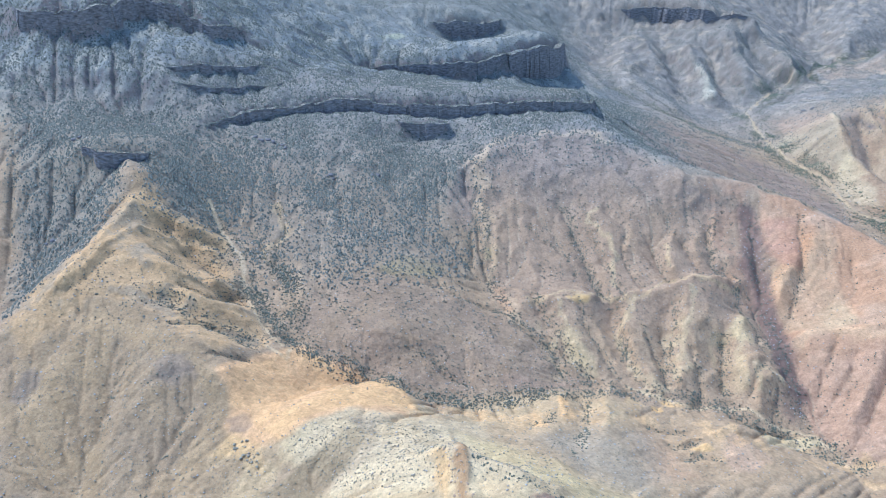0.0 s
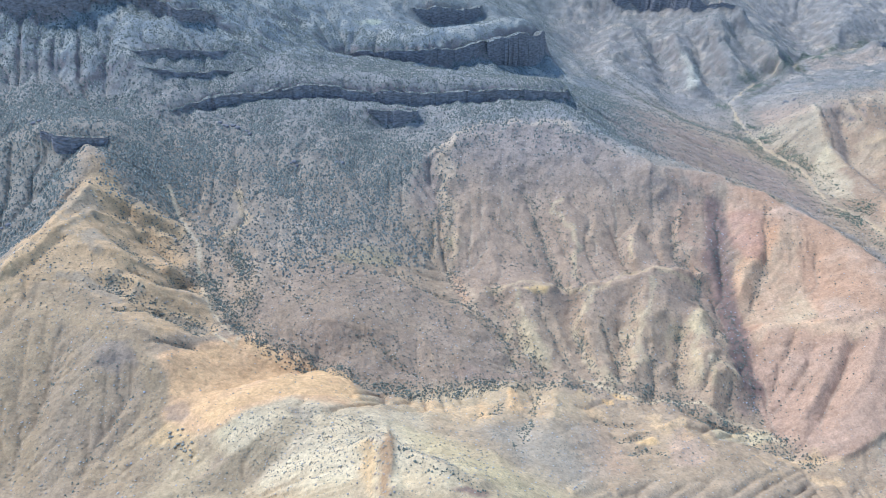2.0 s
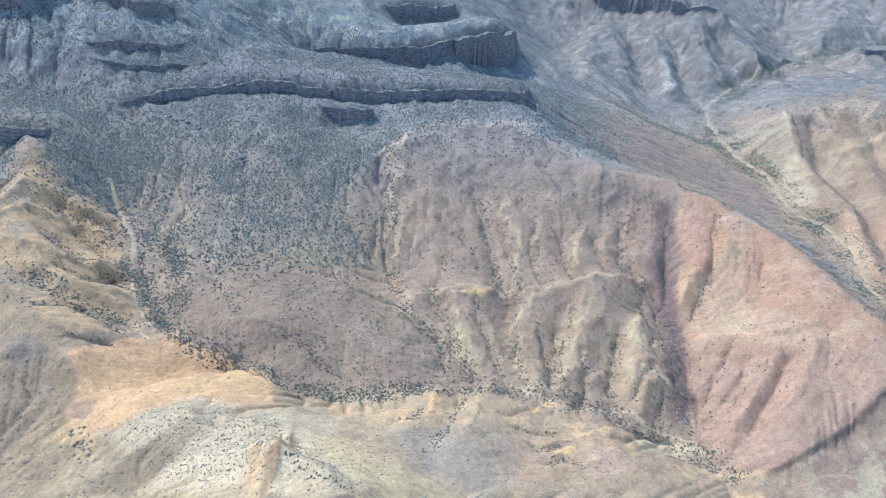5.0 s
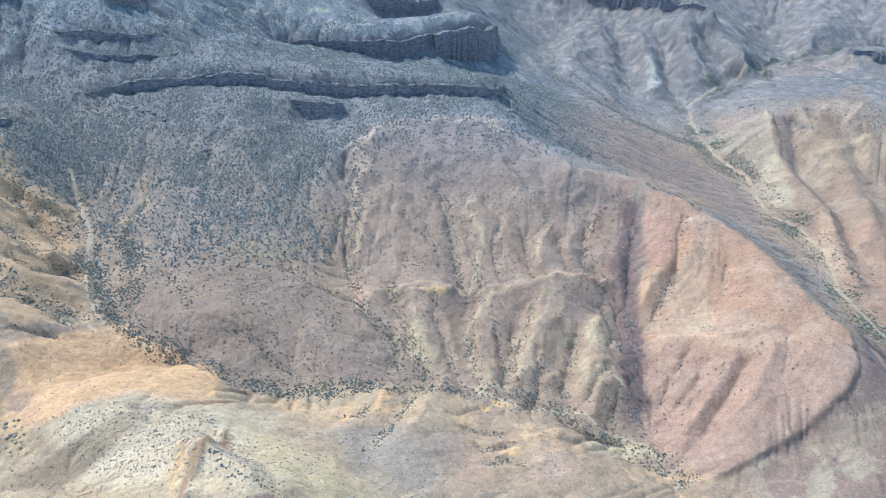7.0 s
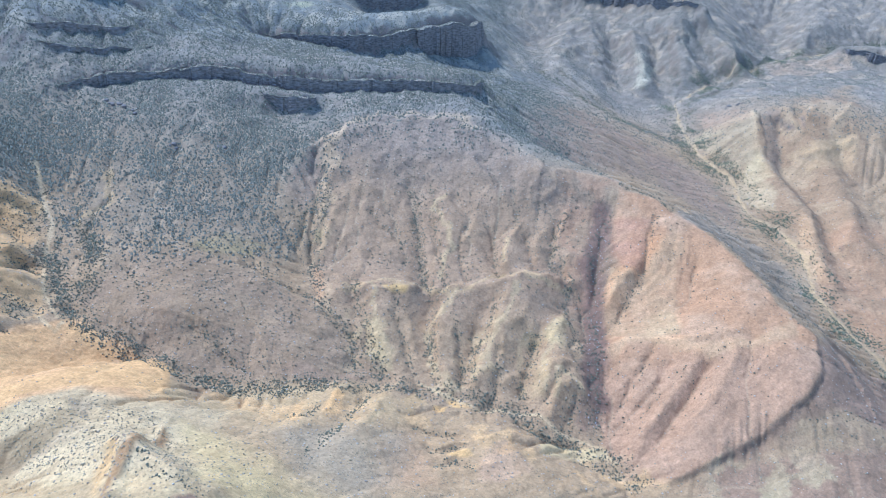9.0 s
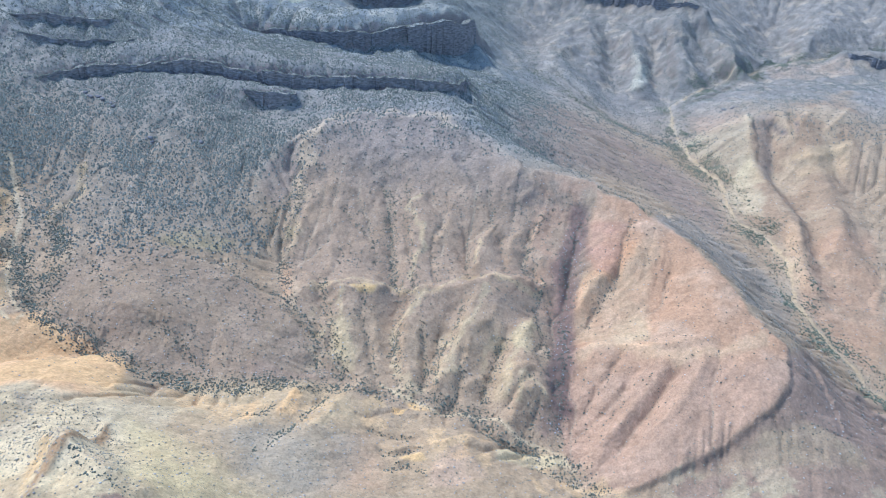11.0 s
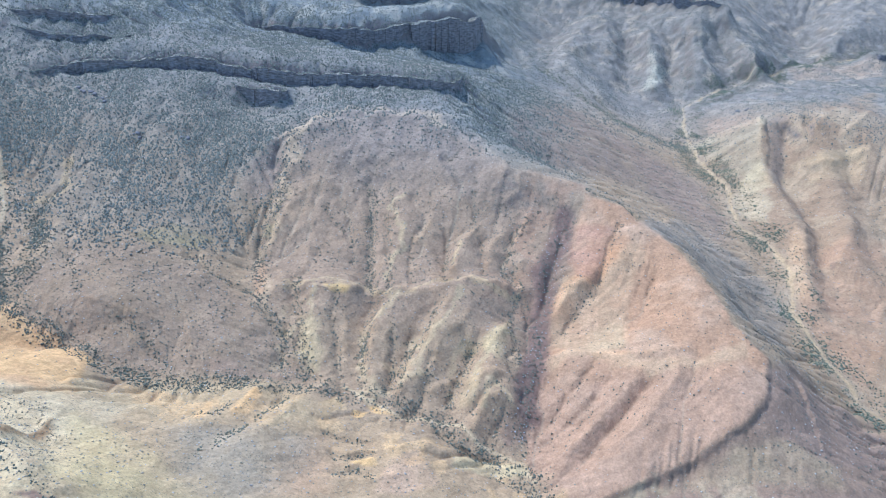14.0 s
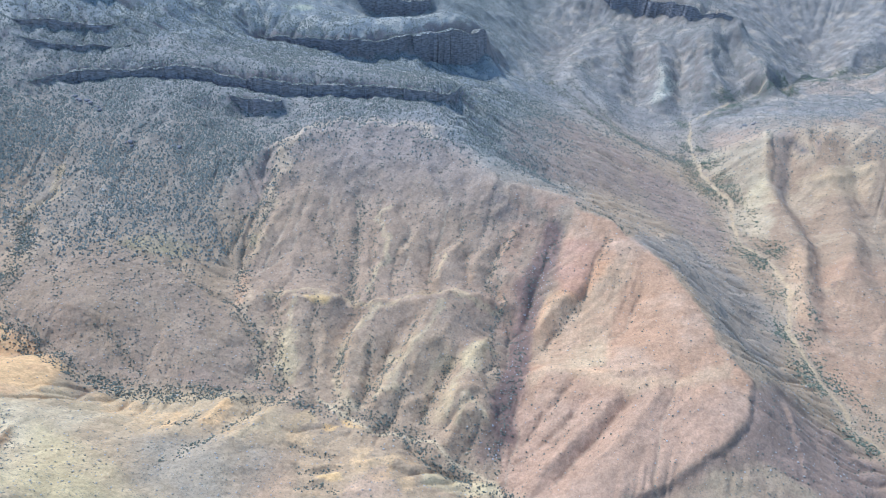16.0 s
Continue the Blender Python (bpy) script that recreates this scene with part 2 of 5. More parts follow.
knob_rim = [(22, 555, 261), (30, 537, 262), (34, 502, 262), (42, 468, 266)]
knob_arm = [(24, 553, 262), (65, 530, 262), (97, 512, 264), (128, 503, 254)]
rim_corner = [(176, 1932, 268), (262, 1985, 270), (312, 2012, 263), (345, 2080, 256)]
SLOPES = [
    far_rib_a, far_rib_b, far_rib_c, far_rib_d, far_rib_e, far_rill_a, far_rill_b, far_rill_c,
    far_rill_d, far_rill_e, far_rib_f, far_rib_g, east_rib_b,
    rill_a, rill_b, rill_c, rill_d, rill_e, rill_f, rill_g, rib_a,
    rib_b, rib_c, rib_d, rib_e, rib_f, rib_g, red_rib_a, red_rib_b,
    red_rill_a, red_rill_b, red_rill_c, red_rill_d, front_rib_a, front_rib_b, front_rib_c, front_rill_a,
    front_rill_b, front_rill_c, slot_a, slot_b, slot_c, near_rill_a, near_rill_b, near_rib_a,
    near_rib_b, north_slope_a, north_slope_b, north_slope_c, terrace, dome_mid, dome_low, dome_skirt,
    front_slope_a, front_slope_b, near_slope, red_face_a, red_face_b, west_flank, west_high, west_mid,
    mesa_top, upper_foot, east_bank, east_slope, far_slope, far_east, talus_lower, back_valley,
    back_slope, east_flank, wall_talus]
AROUND = [[(-3000, -3500, 260), (500, -3600, 200), (3500, -3500, 260)], [(-1500, -800, 190), (500, -900, 170), (2500, -800, 150)],
          [(-700, 150, 170), (300, 200, 190), (1200, 250, 90)], [(-4000, -1500, 380), (-4000, 1500, 480), (-3500, 4500, 520)],
          [(4500, -1500, 300), (4500, 1500, 320), (4300, 4500, 480)], [(-1500, 4600, 560), (500, 4600, 480), (2500, 4600, 460)],
          [(-1400, 900, 330), (-1500, 2000, 470), (-700, 3000, 430), (300, 3200, 330)], [(1500, 3300, 300), (2300, 2800, 260), (1900, 1500, 210), (1500, 600, 120)]]
ring_red = [(609, 1274), (668, 1257), (731, 1210), (768, 1148), (800, 1080), (819, 1016), (860, 956), (848, 888), (814, 842), (747, 794), (673, 753), (603, 720), (571, 736), (549, 793), (551, 896), (564, 1032), (599, 1090), (585, 1166)]
ring_dome = [(74, 1304), (108, 1354), (209, 1410), (362, 1411), (470, 1290), (590, 1291), (568, 1192), (552, 1090), (545, 952), (543, 827), (518, 780), (435, 822), (324, 836), (261, 835), (215, 900), (131, 960), (106, 1056), (103, 1128)]
ring_lobes = [(-255, 728), (-215, 808), (-170, 846), (-120, 822), (-73, 812), (-25, 787), (-16, 683), (-47, 662), (-87, 674), (-122, 648), (-151, 626), (-193, 613), (-226, 646), (-230, 692)]
ring_ridge = [(-473, 1098), (-330, 1070), (-283, 955), (-235, 886), (-228, 813), (-252, 756), (-305, 776), (-383, 864), (-456, 836), (-492, 763), (-516, 723), (-537, 771), (-521, 886), (-500, 951)]
ring_white = [(-72, 655), (-121, 637), (-154, 610), (-86, 552), (-26, 518), (124, 491), (99, 528), (61, 602), (6, 650), (-33, 652)]
ring_olive = [(62, 666), (144, 711), (188, 798), (252, 749), (355, 789), (419, 729), (540, 773), (580, 727), (521, 679), (252, 589), (207, 655), (151, 516), (81, 470), (86, 558)]
ring_near = [(-440, 556), (-505, 699), (-470, 814), (-390, 863), (-296, 768), (-246, 722), (-220, 677), (-231, 638), (-166, 607), (-85, 545)]
ring_juniper = [(-420, 1095), (-360, 1106), (-227, 1018), (-32, 1035), (36, 1090), (50, 1210), (74, 1304), (109, 1348), (209, 1406), (361, 1401), (345, 1845), (134, 1726), (-117, 1697), (-362, 1534), (-576, 1429)]
ring_west = [(-545, 805), (-509, 954), (-500, 1153), (-391, 1070), (-371, 1136), (-465, 1364), (-814, 1417)]
ring_terrace = [(-150, 835), (-60, 806), (40, 790), (160, 815), (240, 845), (190, 905), (120, 960), (60, 1000), (-60, 1010), (-170, 990), (-190, 890)]
ring_hollow = [(-219, 629), (-186, 634), (-172, 595), (-177, 578), (-200, 584)]
ring_front = [(-70, 590), (20, 690), (180, 800), (260, 770), (250, 600), (150, 480), (20, 540)]
ring_rubble = [(572, 1217), (587, 1196), (595, 1148), (580, 1095), (567, 1049), (567, 976), (549, 889), (549, 819), (520, 810), (502, 833), (529, 867), (526, 915), (545, 1041), (543, 1145)]
ring_lee = [(640, 735), (747, 788), (816, 836), (852, 886), (866, 950), (1010, 900), (1060, 600), (700, 560)]
ring_east = [(981, 1813), (1106, 1902), (1394, 2175), (1080, 1005), (1064, 1115), (1028, 1305), (986, 1552)]


CRAGS = [(-183, 1250), (-103, 1269), (-314, 1333), (-592, 1032), (-519, 1325), (-604, 1210), (-281, 1321), (-570, 894), (-331, 1334), (-305, 1333), (1049, 2009), (1024, 2014)]
LANDFORMS = []


def dense(line, step):
    out = [Vector(line[0])]
    for a, b in zip(line, line[1:]):
        a, b = Vector(a), Vector(b)
        n = max(1, round((b - a).length / step))
        out += [a.lerp(b, k / n) for k in range(1, n + 1)]
    return out


def lay(line, step=26):
    for p in dense(line, step):
        if not LANDFORMS or np.hypot(*(np.array([q[:2] for q in LANDFORMS]) - p[:2]).T).min() > 7:
            LANDFORMS.append(p)


def cliff(rim, drop, out=9, step=16):
    """A rock face: its rim, and its foot so many metres lower on the side to the right of the line's run."""
    pts = dense(rim, step)
    for k, p in enumerate(pts):
        run = (pts[min(k + 1, len(pts) - 1)] - pts[max(k - 1, 0)]).xy.normalized()
        foot = p.xy + Vector((run.y, -run.x)) * out
        d = drop * (0.35 + 0.65 * min(1.0, 4 * k / len(pts), 4 * (len(pts) - 1 - k) / len(pts)))
        LANDFORMS.extend((p, Vector((foot.x, foot.y, p.z - d))))


CLIFFS = [(rim_lower, 26, 7, 16), (rim_upper, 26, 8, 18), (rim_corner, 62, 16, 16), (wall_rim, 30, 10, 20), (peak_rim, 22, 8, 16), (outcrop_rim, 21, 8, 12),
          (mesa_three, 34, 12, 22), (far_cliff, 40, 14, 26), (red_scarp, 5, 8, 14), (knob_rim, 9, 6, 12), (band_one, 12, 7, 22), (band_two, 10, 5, 22), (east_scarp, 22, 10, 22)]
for rim, drop, out, step in CLIFFS:
    cliff(rim, drop, out, step)


def raised(line, by):
    """The line lifted or sunk, less so at its ends."""
    last = len(line) - 1
    return [(x, y, z + by * (0.35 if k in (0, last) else 1.0)) for k, (x, y, z) in enumerate(line)]


for line in (rill_a, rill_b, rill_c, rill_d, rill_e, rill_f, rill_g):
    lay(raised(line, -4), 18)
for line in (red_rill_a, red_rill_b, red_rill_d):
    lay(raised(line, -2), 18)
lay(raised(red_rill_c, 3), 18)
for line in (slot_a, slot_b, slot_c):
    lay(raised(line, -4), 16)
for line in (spur_a, spur_b, spur_c, spur_d):
    lay(raised(line, 5), 16)
for line in (rib_a, rib_b, rib_c, rib_d, rib_e, rib_f, rib_g, red_rib_a, red_rib_b, front_rib_a, front_rib_b, front_rib_c):
    lay(raised(line, 4), 18)
for line in (far_rill_a, far_rill_b, far_rill_c, far_rill_d, far_rill_e):
    lay(raised(line, -9))
for line in (far_rib_a, far_rib_b, far_rib_c, far_rib_d, far_rib_e, far_rib_g):
    lay(raised(line, 8))
lay([(-30, 585, 214), (20, 594, 206), (66, 566, 214)], 16), lay(knob_arm, 10), lay(white_knob, 12), lay(east_spur, 18), lay(east_slot, 18), lay([(1180, 1564, 86), (1157, 1474, 82), (1118, 1411, 64)], 20), lay([(1235, 1780, 114), (1235, 1679, 82), (1208, 1549, 68), (1194, 1435, 58)], 20), lay(raised(lobe_gully, -5), 16), lay(raised(lobe_one, 3), 16), lay(raised(lobe_two, 3), 16)
lay(raised(dome_bench, 4), 18)
for line in (river, left_wash, mid_wash, dome_gully, red_gully, side_wash, lobe_gully, east_slot, dome_crest, dome_east,
             red_crest, red_bench, red_spur, red_foot, dome_bench, bank_ridge, bench_crest, tan_crest, spur_a, spur_b, spur_c,
             spur_d, lobe_one, lobe_two, white_knob, white_slope, front_ridge, left_low, east_ridge, east_spur, far_bluff,
             far_spur, *SLOPES):
    lay(line)
for line in AROUND:
    lay(line, 700)

marks = np.array([tuple(p) for p in LANDFORMS])
count = len(marks)
gaps = np.hypot(marks[:, None, 0] - marks[None, :, 0], marks[:, None, 1] - marks[None, :, 1])
system = np.zeros((count + 3, count + 3))
system[:count, :count] = -gaps + np.eye(count) * 2.0
flat = np.c_[np.ones(count), marks[:, :2] / 1000]
system[:count, count:], system[count:, :count] = flat, flat.T
weights = np.linalg.solve(system, np.r_[marks[:, 2], 0, 0, 0])


def land(x, y):
    """The height of the bare landforms, drawn tight between their lines."""
    x, y = np.asarray(x, np.float32).ravel(), np.asarray(y, np.float32).ravel()
    z = np.empty(len(x))
    mx, my, w = marks[:, 0] - 400, marks[:, 1] - 1300, weights[:count].astype(np.float32)
    there = np.stack([mx, my, np.ones(count), mx * mx + my * my], 0).astype(np.float32)
    for k in range(0, len(x), 16000):
        a, b = x[k:k + 16000] - 400, y[k:k + 16000] - 1300
        here = np.stack([-2 * a, -2 * b, a * a + b * b, np.ones_like(a)], 1)
        reach = here @ there
        np.maximum(reach, 0, out=reach)
        np.sqrt(reach, out=reach)
        z[k:k + 16000] = -(reach @ w)
    return z + weights[count] + weights[count + 1] * x / 1000 + weights[count + 2] * y / 1000


# ---- the sheet of ground: fine in the gorge, coarse out to the horizon ----
ROWS_FINE, COLS_FINE = 761, 821
v = np.linspace(0, 1, ROWS_FINE)
ys = 390 + 2960 * (np.exp(1.6 * v) - 1) / (math.exp(1.6) - 1)
ys = np.r_[-4200 + 4590 * (1 - np.linspace(1, 0, 26)[:-1] ** 1.8), ys, 3350 + 1500 * np.linspace(0, 1, 12)[1:] ** 1.6]
u = np.linspace(0, 1, COLS_FINE)
west = np.interp(ys, [-4200, 390, 1700, 3350, 4850], [-620, -620, -1120, -1250, -1250])
east = np.interp(ys, [-4200, 390, 1000, 3350, 4850], [1120, 1120, 1290, 2250, 2300])
skirt = np.linspace(0, 1, 16)[1:] ** 1.8
X = np.concatenate([(west[:, None] - (4600 + west[:, None]) * skirt[::-1][None]), west[:, None] + (east - west)[:, None] * u[None],
                    (east[:, None] + (4800 - east[:, None]) * skirt[None])], axis=1)
Y = np.repeat(ys[:, None], X.shape[1], axis=1)
NR, NC = X.shape

bend = layers(X, Y, 46, 3, 3) * 4.0
bend_y = layers(X, Y, 46, 3, 9) * 4.0


def between(g):
    """Twice as many rows, the new ones on smooth curves through their neighbours."""
    p = np.concatenate([2 * g[:1] - g[1:2], g, 2 * g[-1:] - g[-2:-1]])
    mid = (9 * (p[1:-2] + p[2:-1]) - p[:-3] - p[3:]) / 16
    out = np.empty((2 * len(g) - 1,) + g.shape[1:])
    out[::2], out[1::2] = g, mid
    return out


assert NR % 2 and NC % 2
Z = land((X + bend)[::2, ::2], (Y + bend_y)[::2, ::2]).reshape((NR + 1) // 2, (NC + 1) // 2)
Z = between(between(Z).T).T
far_out = smooth(600, 2500, np.maximum(np.maximum(-620 - X, X - 1900), np.maximum(200 - Y, Y - 3100)))
Z = np.clip(Z, 28, 640) + far_out * 60 * layers(X, Y, 900, 3, 5)
GENTLE = np.minimum(smooth(0, 40, off_line(X, Y, river)), 1)
REMOTE = smooth(1900, 2300, Y)
UPPER = smooth(1120, 1300, Y) * smooth(560, 380, X) * (1 - REMOTE)
Z += UPPER * (0.4 - np.abs(layers(X, Y, 110, 3, 33))) * 9
Z += (layers(X, Y, 90, 4, 11) * 1.7 + (0.5 - np.abs(layers(X, Y, 42, 3, 23))) * 1.3 + REMOTE * (0.4 - np.abs(layers(X, Y, 260, 4, 29))) * 15 + REMOTE * (0.4 - np.abs(layers(X, Y, 100, 3, 37))) * 4) * (0.1 + 0.9 * GENTLE)

# ---- gullies and ribs that show on their own ----
sx, sy = X + 2.6 * layers(X, Y, 22, 3, 131, 0.6), Y + 2.6 * layers(X, Y, 22, 3, 137, 0.6)
BUSHY, PALE = np.zeros(X.shape), np.zeros(X.shape)


def swell(line, near, far, sharp):
    """A bulge along a line, one metre high, with long gentle flanks, where it lies, and how far off."""
    d = off_line(sx, sy, line, 50)
    spot = d < 60
    d = d[spot]
    return spot, d, 0.7 * np.exp(-(d / near) ** sharp) + 0.3 * np.exp(-(d / far) ** 2)


def cut(deep, wide, bushes, line):
    """A gully so deep and wide, with so many bushes in it."""
    spot, d, form = swell(line, 0.65 * wide, 2.2 * wide, 1.2)
    Z[spot] -= 1.2 * deep * form
    BUSHY[spot] = np.maximum(BUSHY[spot], bushes * smooth(wide + 3, 1, d))


def rib(high, wide, pale, line):
    """A rib of bare ground, its soil made paler along its crest."""
    spot, d, form = swell(line, wide, 2.6 * wide, 1.6)
    Z[spot] += 1.15 * high * form
    PALE[spot] = np.maximum(PALE[spot], pale * smooth(wide, 1.5, d))


cut(2.5, 5, 0.5, [(174, 1187), (193, 1155), (214, 1146), (230, 1132), (249, 1129)])
cut(4, 7, 0.8, [(231, 1246), (244, 1220), (253, 1191), (263, 1161), (269, 1122), (277, 1074), (296, 1026)])
cut(4.5, 7, 0.8, [(279, 1188), (288, 1153), (295, 1117), (306, 1082), (311, 1050), (317, 1031), (305, 1016), (306, 986), (295, 963), (302, 924), (312, 880)])
cut(3.5, 6, 0.4, [(348, 1171), (336, 1147), (331, 1130), (336, 1101), (342, 1065), (349, 1041)])
cut(5, 6, 0.6, [(383, 1171), (391, 1147), (394, 1116), (395, 1082), (401, 1063)])
cut(3.5, 6, 0.4, [(445, 1158), (450, 1128), (456, 1107), (453, 1085)])
cut(4.5, 7, 0.8, [(502, 1203), (490, 1161), (490, 1125), (502, 1102), (514, 1076), (525, 1047), (534, 1018), (534, 968)])
cut(1.8, 4, 0.5, [(151, 1037), (161, 1034), (182, 1012)])
cut(3.5, 7, 0.7, [(183, 989), (195, 956), (213, 915), (233, 877), (251, 850)])
cut(3, 6, 0.5, [(240, 1000), (245, 961), (260, 924), (275, 886), (292, 835)])
cut(6, 10, 0.5, [(460, 942), (449, 910), (442, 880), (436, 855)])
cut(4, 7, 0.6, [(399, 917), (400, 886), (400, 852), (393, 825)])
cut(4, 6, 0.5, [(364, 955), (366, 898), (365, 854)])
cut(4, 7, 0.4, [(506, 892), (487, 872), (476, 853), (470, 839)])
cut(4, 6, 0.6, [(519, 960), (509, 933), (514, 907), (532, 894), (534, 871)])
cut(5, 9, 0.5, [(513, 851), (506, 831), (496, 807)])
cut(4, 9, 0.4, [(665, 1214), (651, 1174), (645, 1137), (637, 1104), (617, 1071), (608, 1044), (594, 1024), (584, 1004)])
cut(3.5, 7, 0.1, [(719, 1105), (708, 1076), (701, 1042)])
cut(3, 8, 0.15, [(667, 911), (644, 868), (615, 849)])
cut(1.5, 8, 0.1, [(722, 905), (697, 885), (673, 862), (650, 832)])
cut(3, 6, 0.2, [(632, 944), (613, 909), (592, 879), (574, 847)])
cut(2.5, 6, 0.8, [(18, 1016), (50, 993), (86, 986), (110, 978)])
cut(3, 7, 0.9, [(-270, 1175), (-244, 1133), (-238, 1107), (-250, 1078), (-243, 1040)])
cut(1.2, 7, 0.9, [(54, 1181), (70, 1148), (70, 1104), (66, 1080)])
cut(5.1, 6, 0.8, [(-418, 1056), (-378, 1047), (-345, 1047), (-325, 1036)])
cut(6.8, 7, 0.9, [(-381, 1019), (-340, 997), (-294, 959), (-283, 962)])
cut(6.8, 7, 0.9, [(-349, 898), (-309, 889), (-296, 934), (-273, 924)])
cut(5, 10, 1.0, [(-333, 803), (-306, 831), (-254, 823), (-234, 807)])
cut(4, 7, 1.0, [(-271, 755), (-248, 764), (-231, 775)])
cut(3, 6, 0.7, [(-300, 1110), (-276, 1070), (-253, 1029), (-231, 1007)])
cut(3.4, 5, 0.5, [(-490, 1065), (-504, 1008), (-500, 931)])
cut(3.4, 5, 0.3, [(-452, 931), (-466, 874), (-485, 847)])
cut(3, 8, 0.2, [(-283, 720), (-310, 712), (-334, 702)])
cut(2.5, 7, 0.2, [(-268, 681), (-291, 612), (-295, 546)])
cut(2.5, 7, 0.3, [(-376, 754), (-374, 693), (-370, 634)])
cut(4, 7, 0.7, [(294, 745), (323, 744), (351, 746)])
cut(3, 6, 0.7, [(315, 706), (339, 709), (355, 727)])
cut(3, 7, 0.9, [(321, 676), (344, 689), (365, 686)])
cut(5, 10, 0.9, [(436, 798), (460, 782), (491, 780), (513, 782)])
cut(4, 9, 1.0, [(508, 752), (537, 747), (559, 740)])
cut(3, 7, 0.8, [(138, 725), (163, 726), (164, 762)])
cut(4, 8, 0.1, [(1067, 1903), (1063, 1814), (1053, 1745)])
rib(2, 5, 0.7, [(100, 1256), (94, 1223), (92, 1170), (93, 1151)])
rib(2, 5, 0.7, [(114, 1168), (112, 1114), (108, 1086), (117, 1075)])
rib(2, 5, 0.6, [(169, 1093), (176, 1067), (176, 1045)])
rib(2.5, 5, 0.7, [(312, 1161), (315, 1127), (308, 1093)])
rib(2, 4, 0.7, [(282, 1182), (294, 1151), (303, 1126)])
rib(3, 6, 0.6, [(357, 1182), (344, 1150), (338, 1135)])
rib(4, 6, 0.7, [(431, 1179), (415, 1149), (408, 1125), (408, 1088)])
rib(3.5, 6, 0.6, [(481, 1183), (459, 1149), (464, 1119), (449, 1089), (431, 1054)])
rib(3.5, 6, 0.7, [(516, 1223), (506, 1199), (496, 1166), (488, 1146)])
rib(2.5, 6, 0.5, [(513, 1124), (508, 1097), (520, 1069)])
rib(2.5, 6, 0.6, [(490, 1282), (495, 1263), (481, 1252), (472, 1244)])
rib(3, 6, 0.6, [(124, 1039), (165, 1032), (201, 1002), (239, 1007), (278, 1025), (296, 1022)])
rib(4, 7, 0.7, [(308, 1018), (326, 1029), (396, 1029), (418, 1051), (450, 1058), (496, 1066), (516, 1065)])
rib(3.5, 7, 0.5, [(417, 1027), (402, 995), (390, 959), (383, 946), (371, 926)])
rib(3, 6, 0.5, [(310, 1013), (315, 986), (303, 966), (312, 926), (311, 888)])
rib(3.5, 6, 0.6, [(470, 933), (488, 963), (506, 1011)])
rib(3, 5, 0.5, [(407, 931), (406, 916), (403, 897)])
rib(3, 5, 0.5, [(449, 900), (422, 879), (408, 862)])
rib(4, 6, 0.6, [(469, 873), (477, 891), (492, 900), (514, 901), (527, 891)])
rib(5, 6, 0.8, [(472, 817), (477, 834), (480, 850), (489, 860), (501, 864), (518, 864), (527, 858)])
rib(3, 6, 0.5, [(372, 912), (376, 876), (367, 855)])
rib(2.5, 5, 0.7, [(206, 994), (197, 984), (192, 973)])
rib(5, 8, 0.4, [(570, 1028), (578, 1053), (592, 1076), (606, 1084), (621, 1091)])
rib(4, 8, 0.4, [(740, 919), (720, 883), (688, 838), (667, 817)])
rib(3, 8, 0.3, [(691, 921), (672, 888), (638, 844), (609, 814)])
rib(3, 7, 0.6, [(586, 958), (649, 951), (702, 947), (751, 954)])
rib(2, 6, 0.5, [(8, 961), (36, 981), (67, 994), (90, 987)])
rib(2.5, 6, 0.7, [(-216, 1138), (-210, 1113), (-215, 1093)])
rib(2.5, 6, 0.6, [(-206, 1035), (-199, 997), (-189, 933), (-187, 909)])
rib(5.1, 6, 0.5, [(-459, 1062), (-419, 1063), (-387, 1052), (-347, 1057)])
rib(5.1, 6, 0.5, [(-439, 1014), (-407, 1028), (-369, 1035), (-332, 1028)])
rib(5.1, 6, 0.5, [(-398, 920), (-353, 910), (-321, 939), (-284, 951)])
rib(5.1, 7, 0.5, [(-366, 879), (-317, 868), (-265, 887)])
rib(4.2, 7, 0.4, [(-323, 860), (-288, 865), (-250, 874)])
rib(2.5, 6, 0.6, [(-272, 780), (-248, 788), (-229, 802)])
rib(5.1, 6, 0.5, [(-465, 1067), (-479, 975), (-485, 900), (-497, 857)])
rib(5.1, 6, 0.6, [(-442, 1009), (-465, 945), (-474, 892), (-498, 844)])
rib(2.5, 6, 0.4, [(-260, 676), (-283, 607), (-283, 546)])
rib(2.5, 6, 0.3, [(-363, 760), (-358, 689), (-352, 632)])
rib(3.5, 6, 0.6, [(266, 838), (246, 803), (241, 754), (225, 711)])
rib(2.5, 4, 0.8, [(306, 719), (330, 718), (357, 734), (393, 749)])
rib(2.5, 5, 0.7, [(335, 696), (359, 711), (367, 720)])
rib(4, 8, 0.5, [(419, 761), (455, 763), (507, 772), (550, 783)])
rib(3, 6, 0.6, [(185, 804), (184, 768), (180, 742)])
rib(3, 6, 0.5, [(322, 671), (366, 680), (396, 699)])
rib(3, 7, 0.5, [(364, 851), (371, 858), (397, 886)])
rib(5, 12, 0.5, [(1053, 1917), (1039, 1814), (1032, 1745), (1046, 1673)])
rib(3, 7, 0.7, [(78, 1256), (69, 1285), (80, 1302), (106, 1328), (153, 1363), (214, 1387), (299, 1402), (375, 1436)])
rib(3, 6, 0.6, [(34, 1252), (46, 1291), (72, 1316), (114, 1344)])
rib(2.5, 6, 0.5, [(375, 1436), (402, 1387), (440, 1343), (469, 1294), (511, 1298), (564, 1302), (612, 1278)])
rib(2, 5, 0.4, [(121, 1181), (115, 1136), (111, 1109)])
rib(2, 5, 0.4, [(165, 1150), (142, 1120), (128, 1088)])
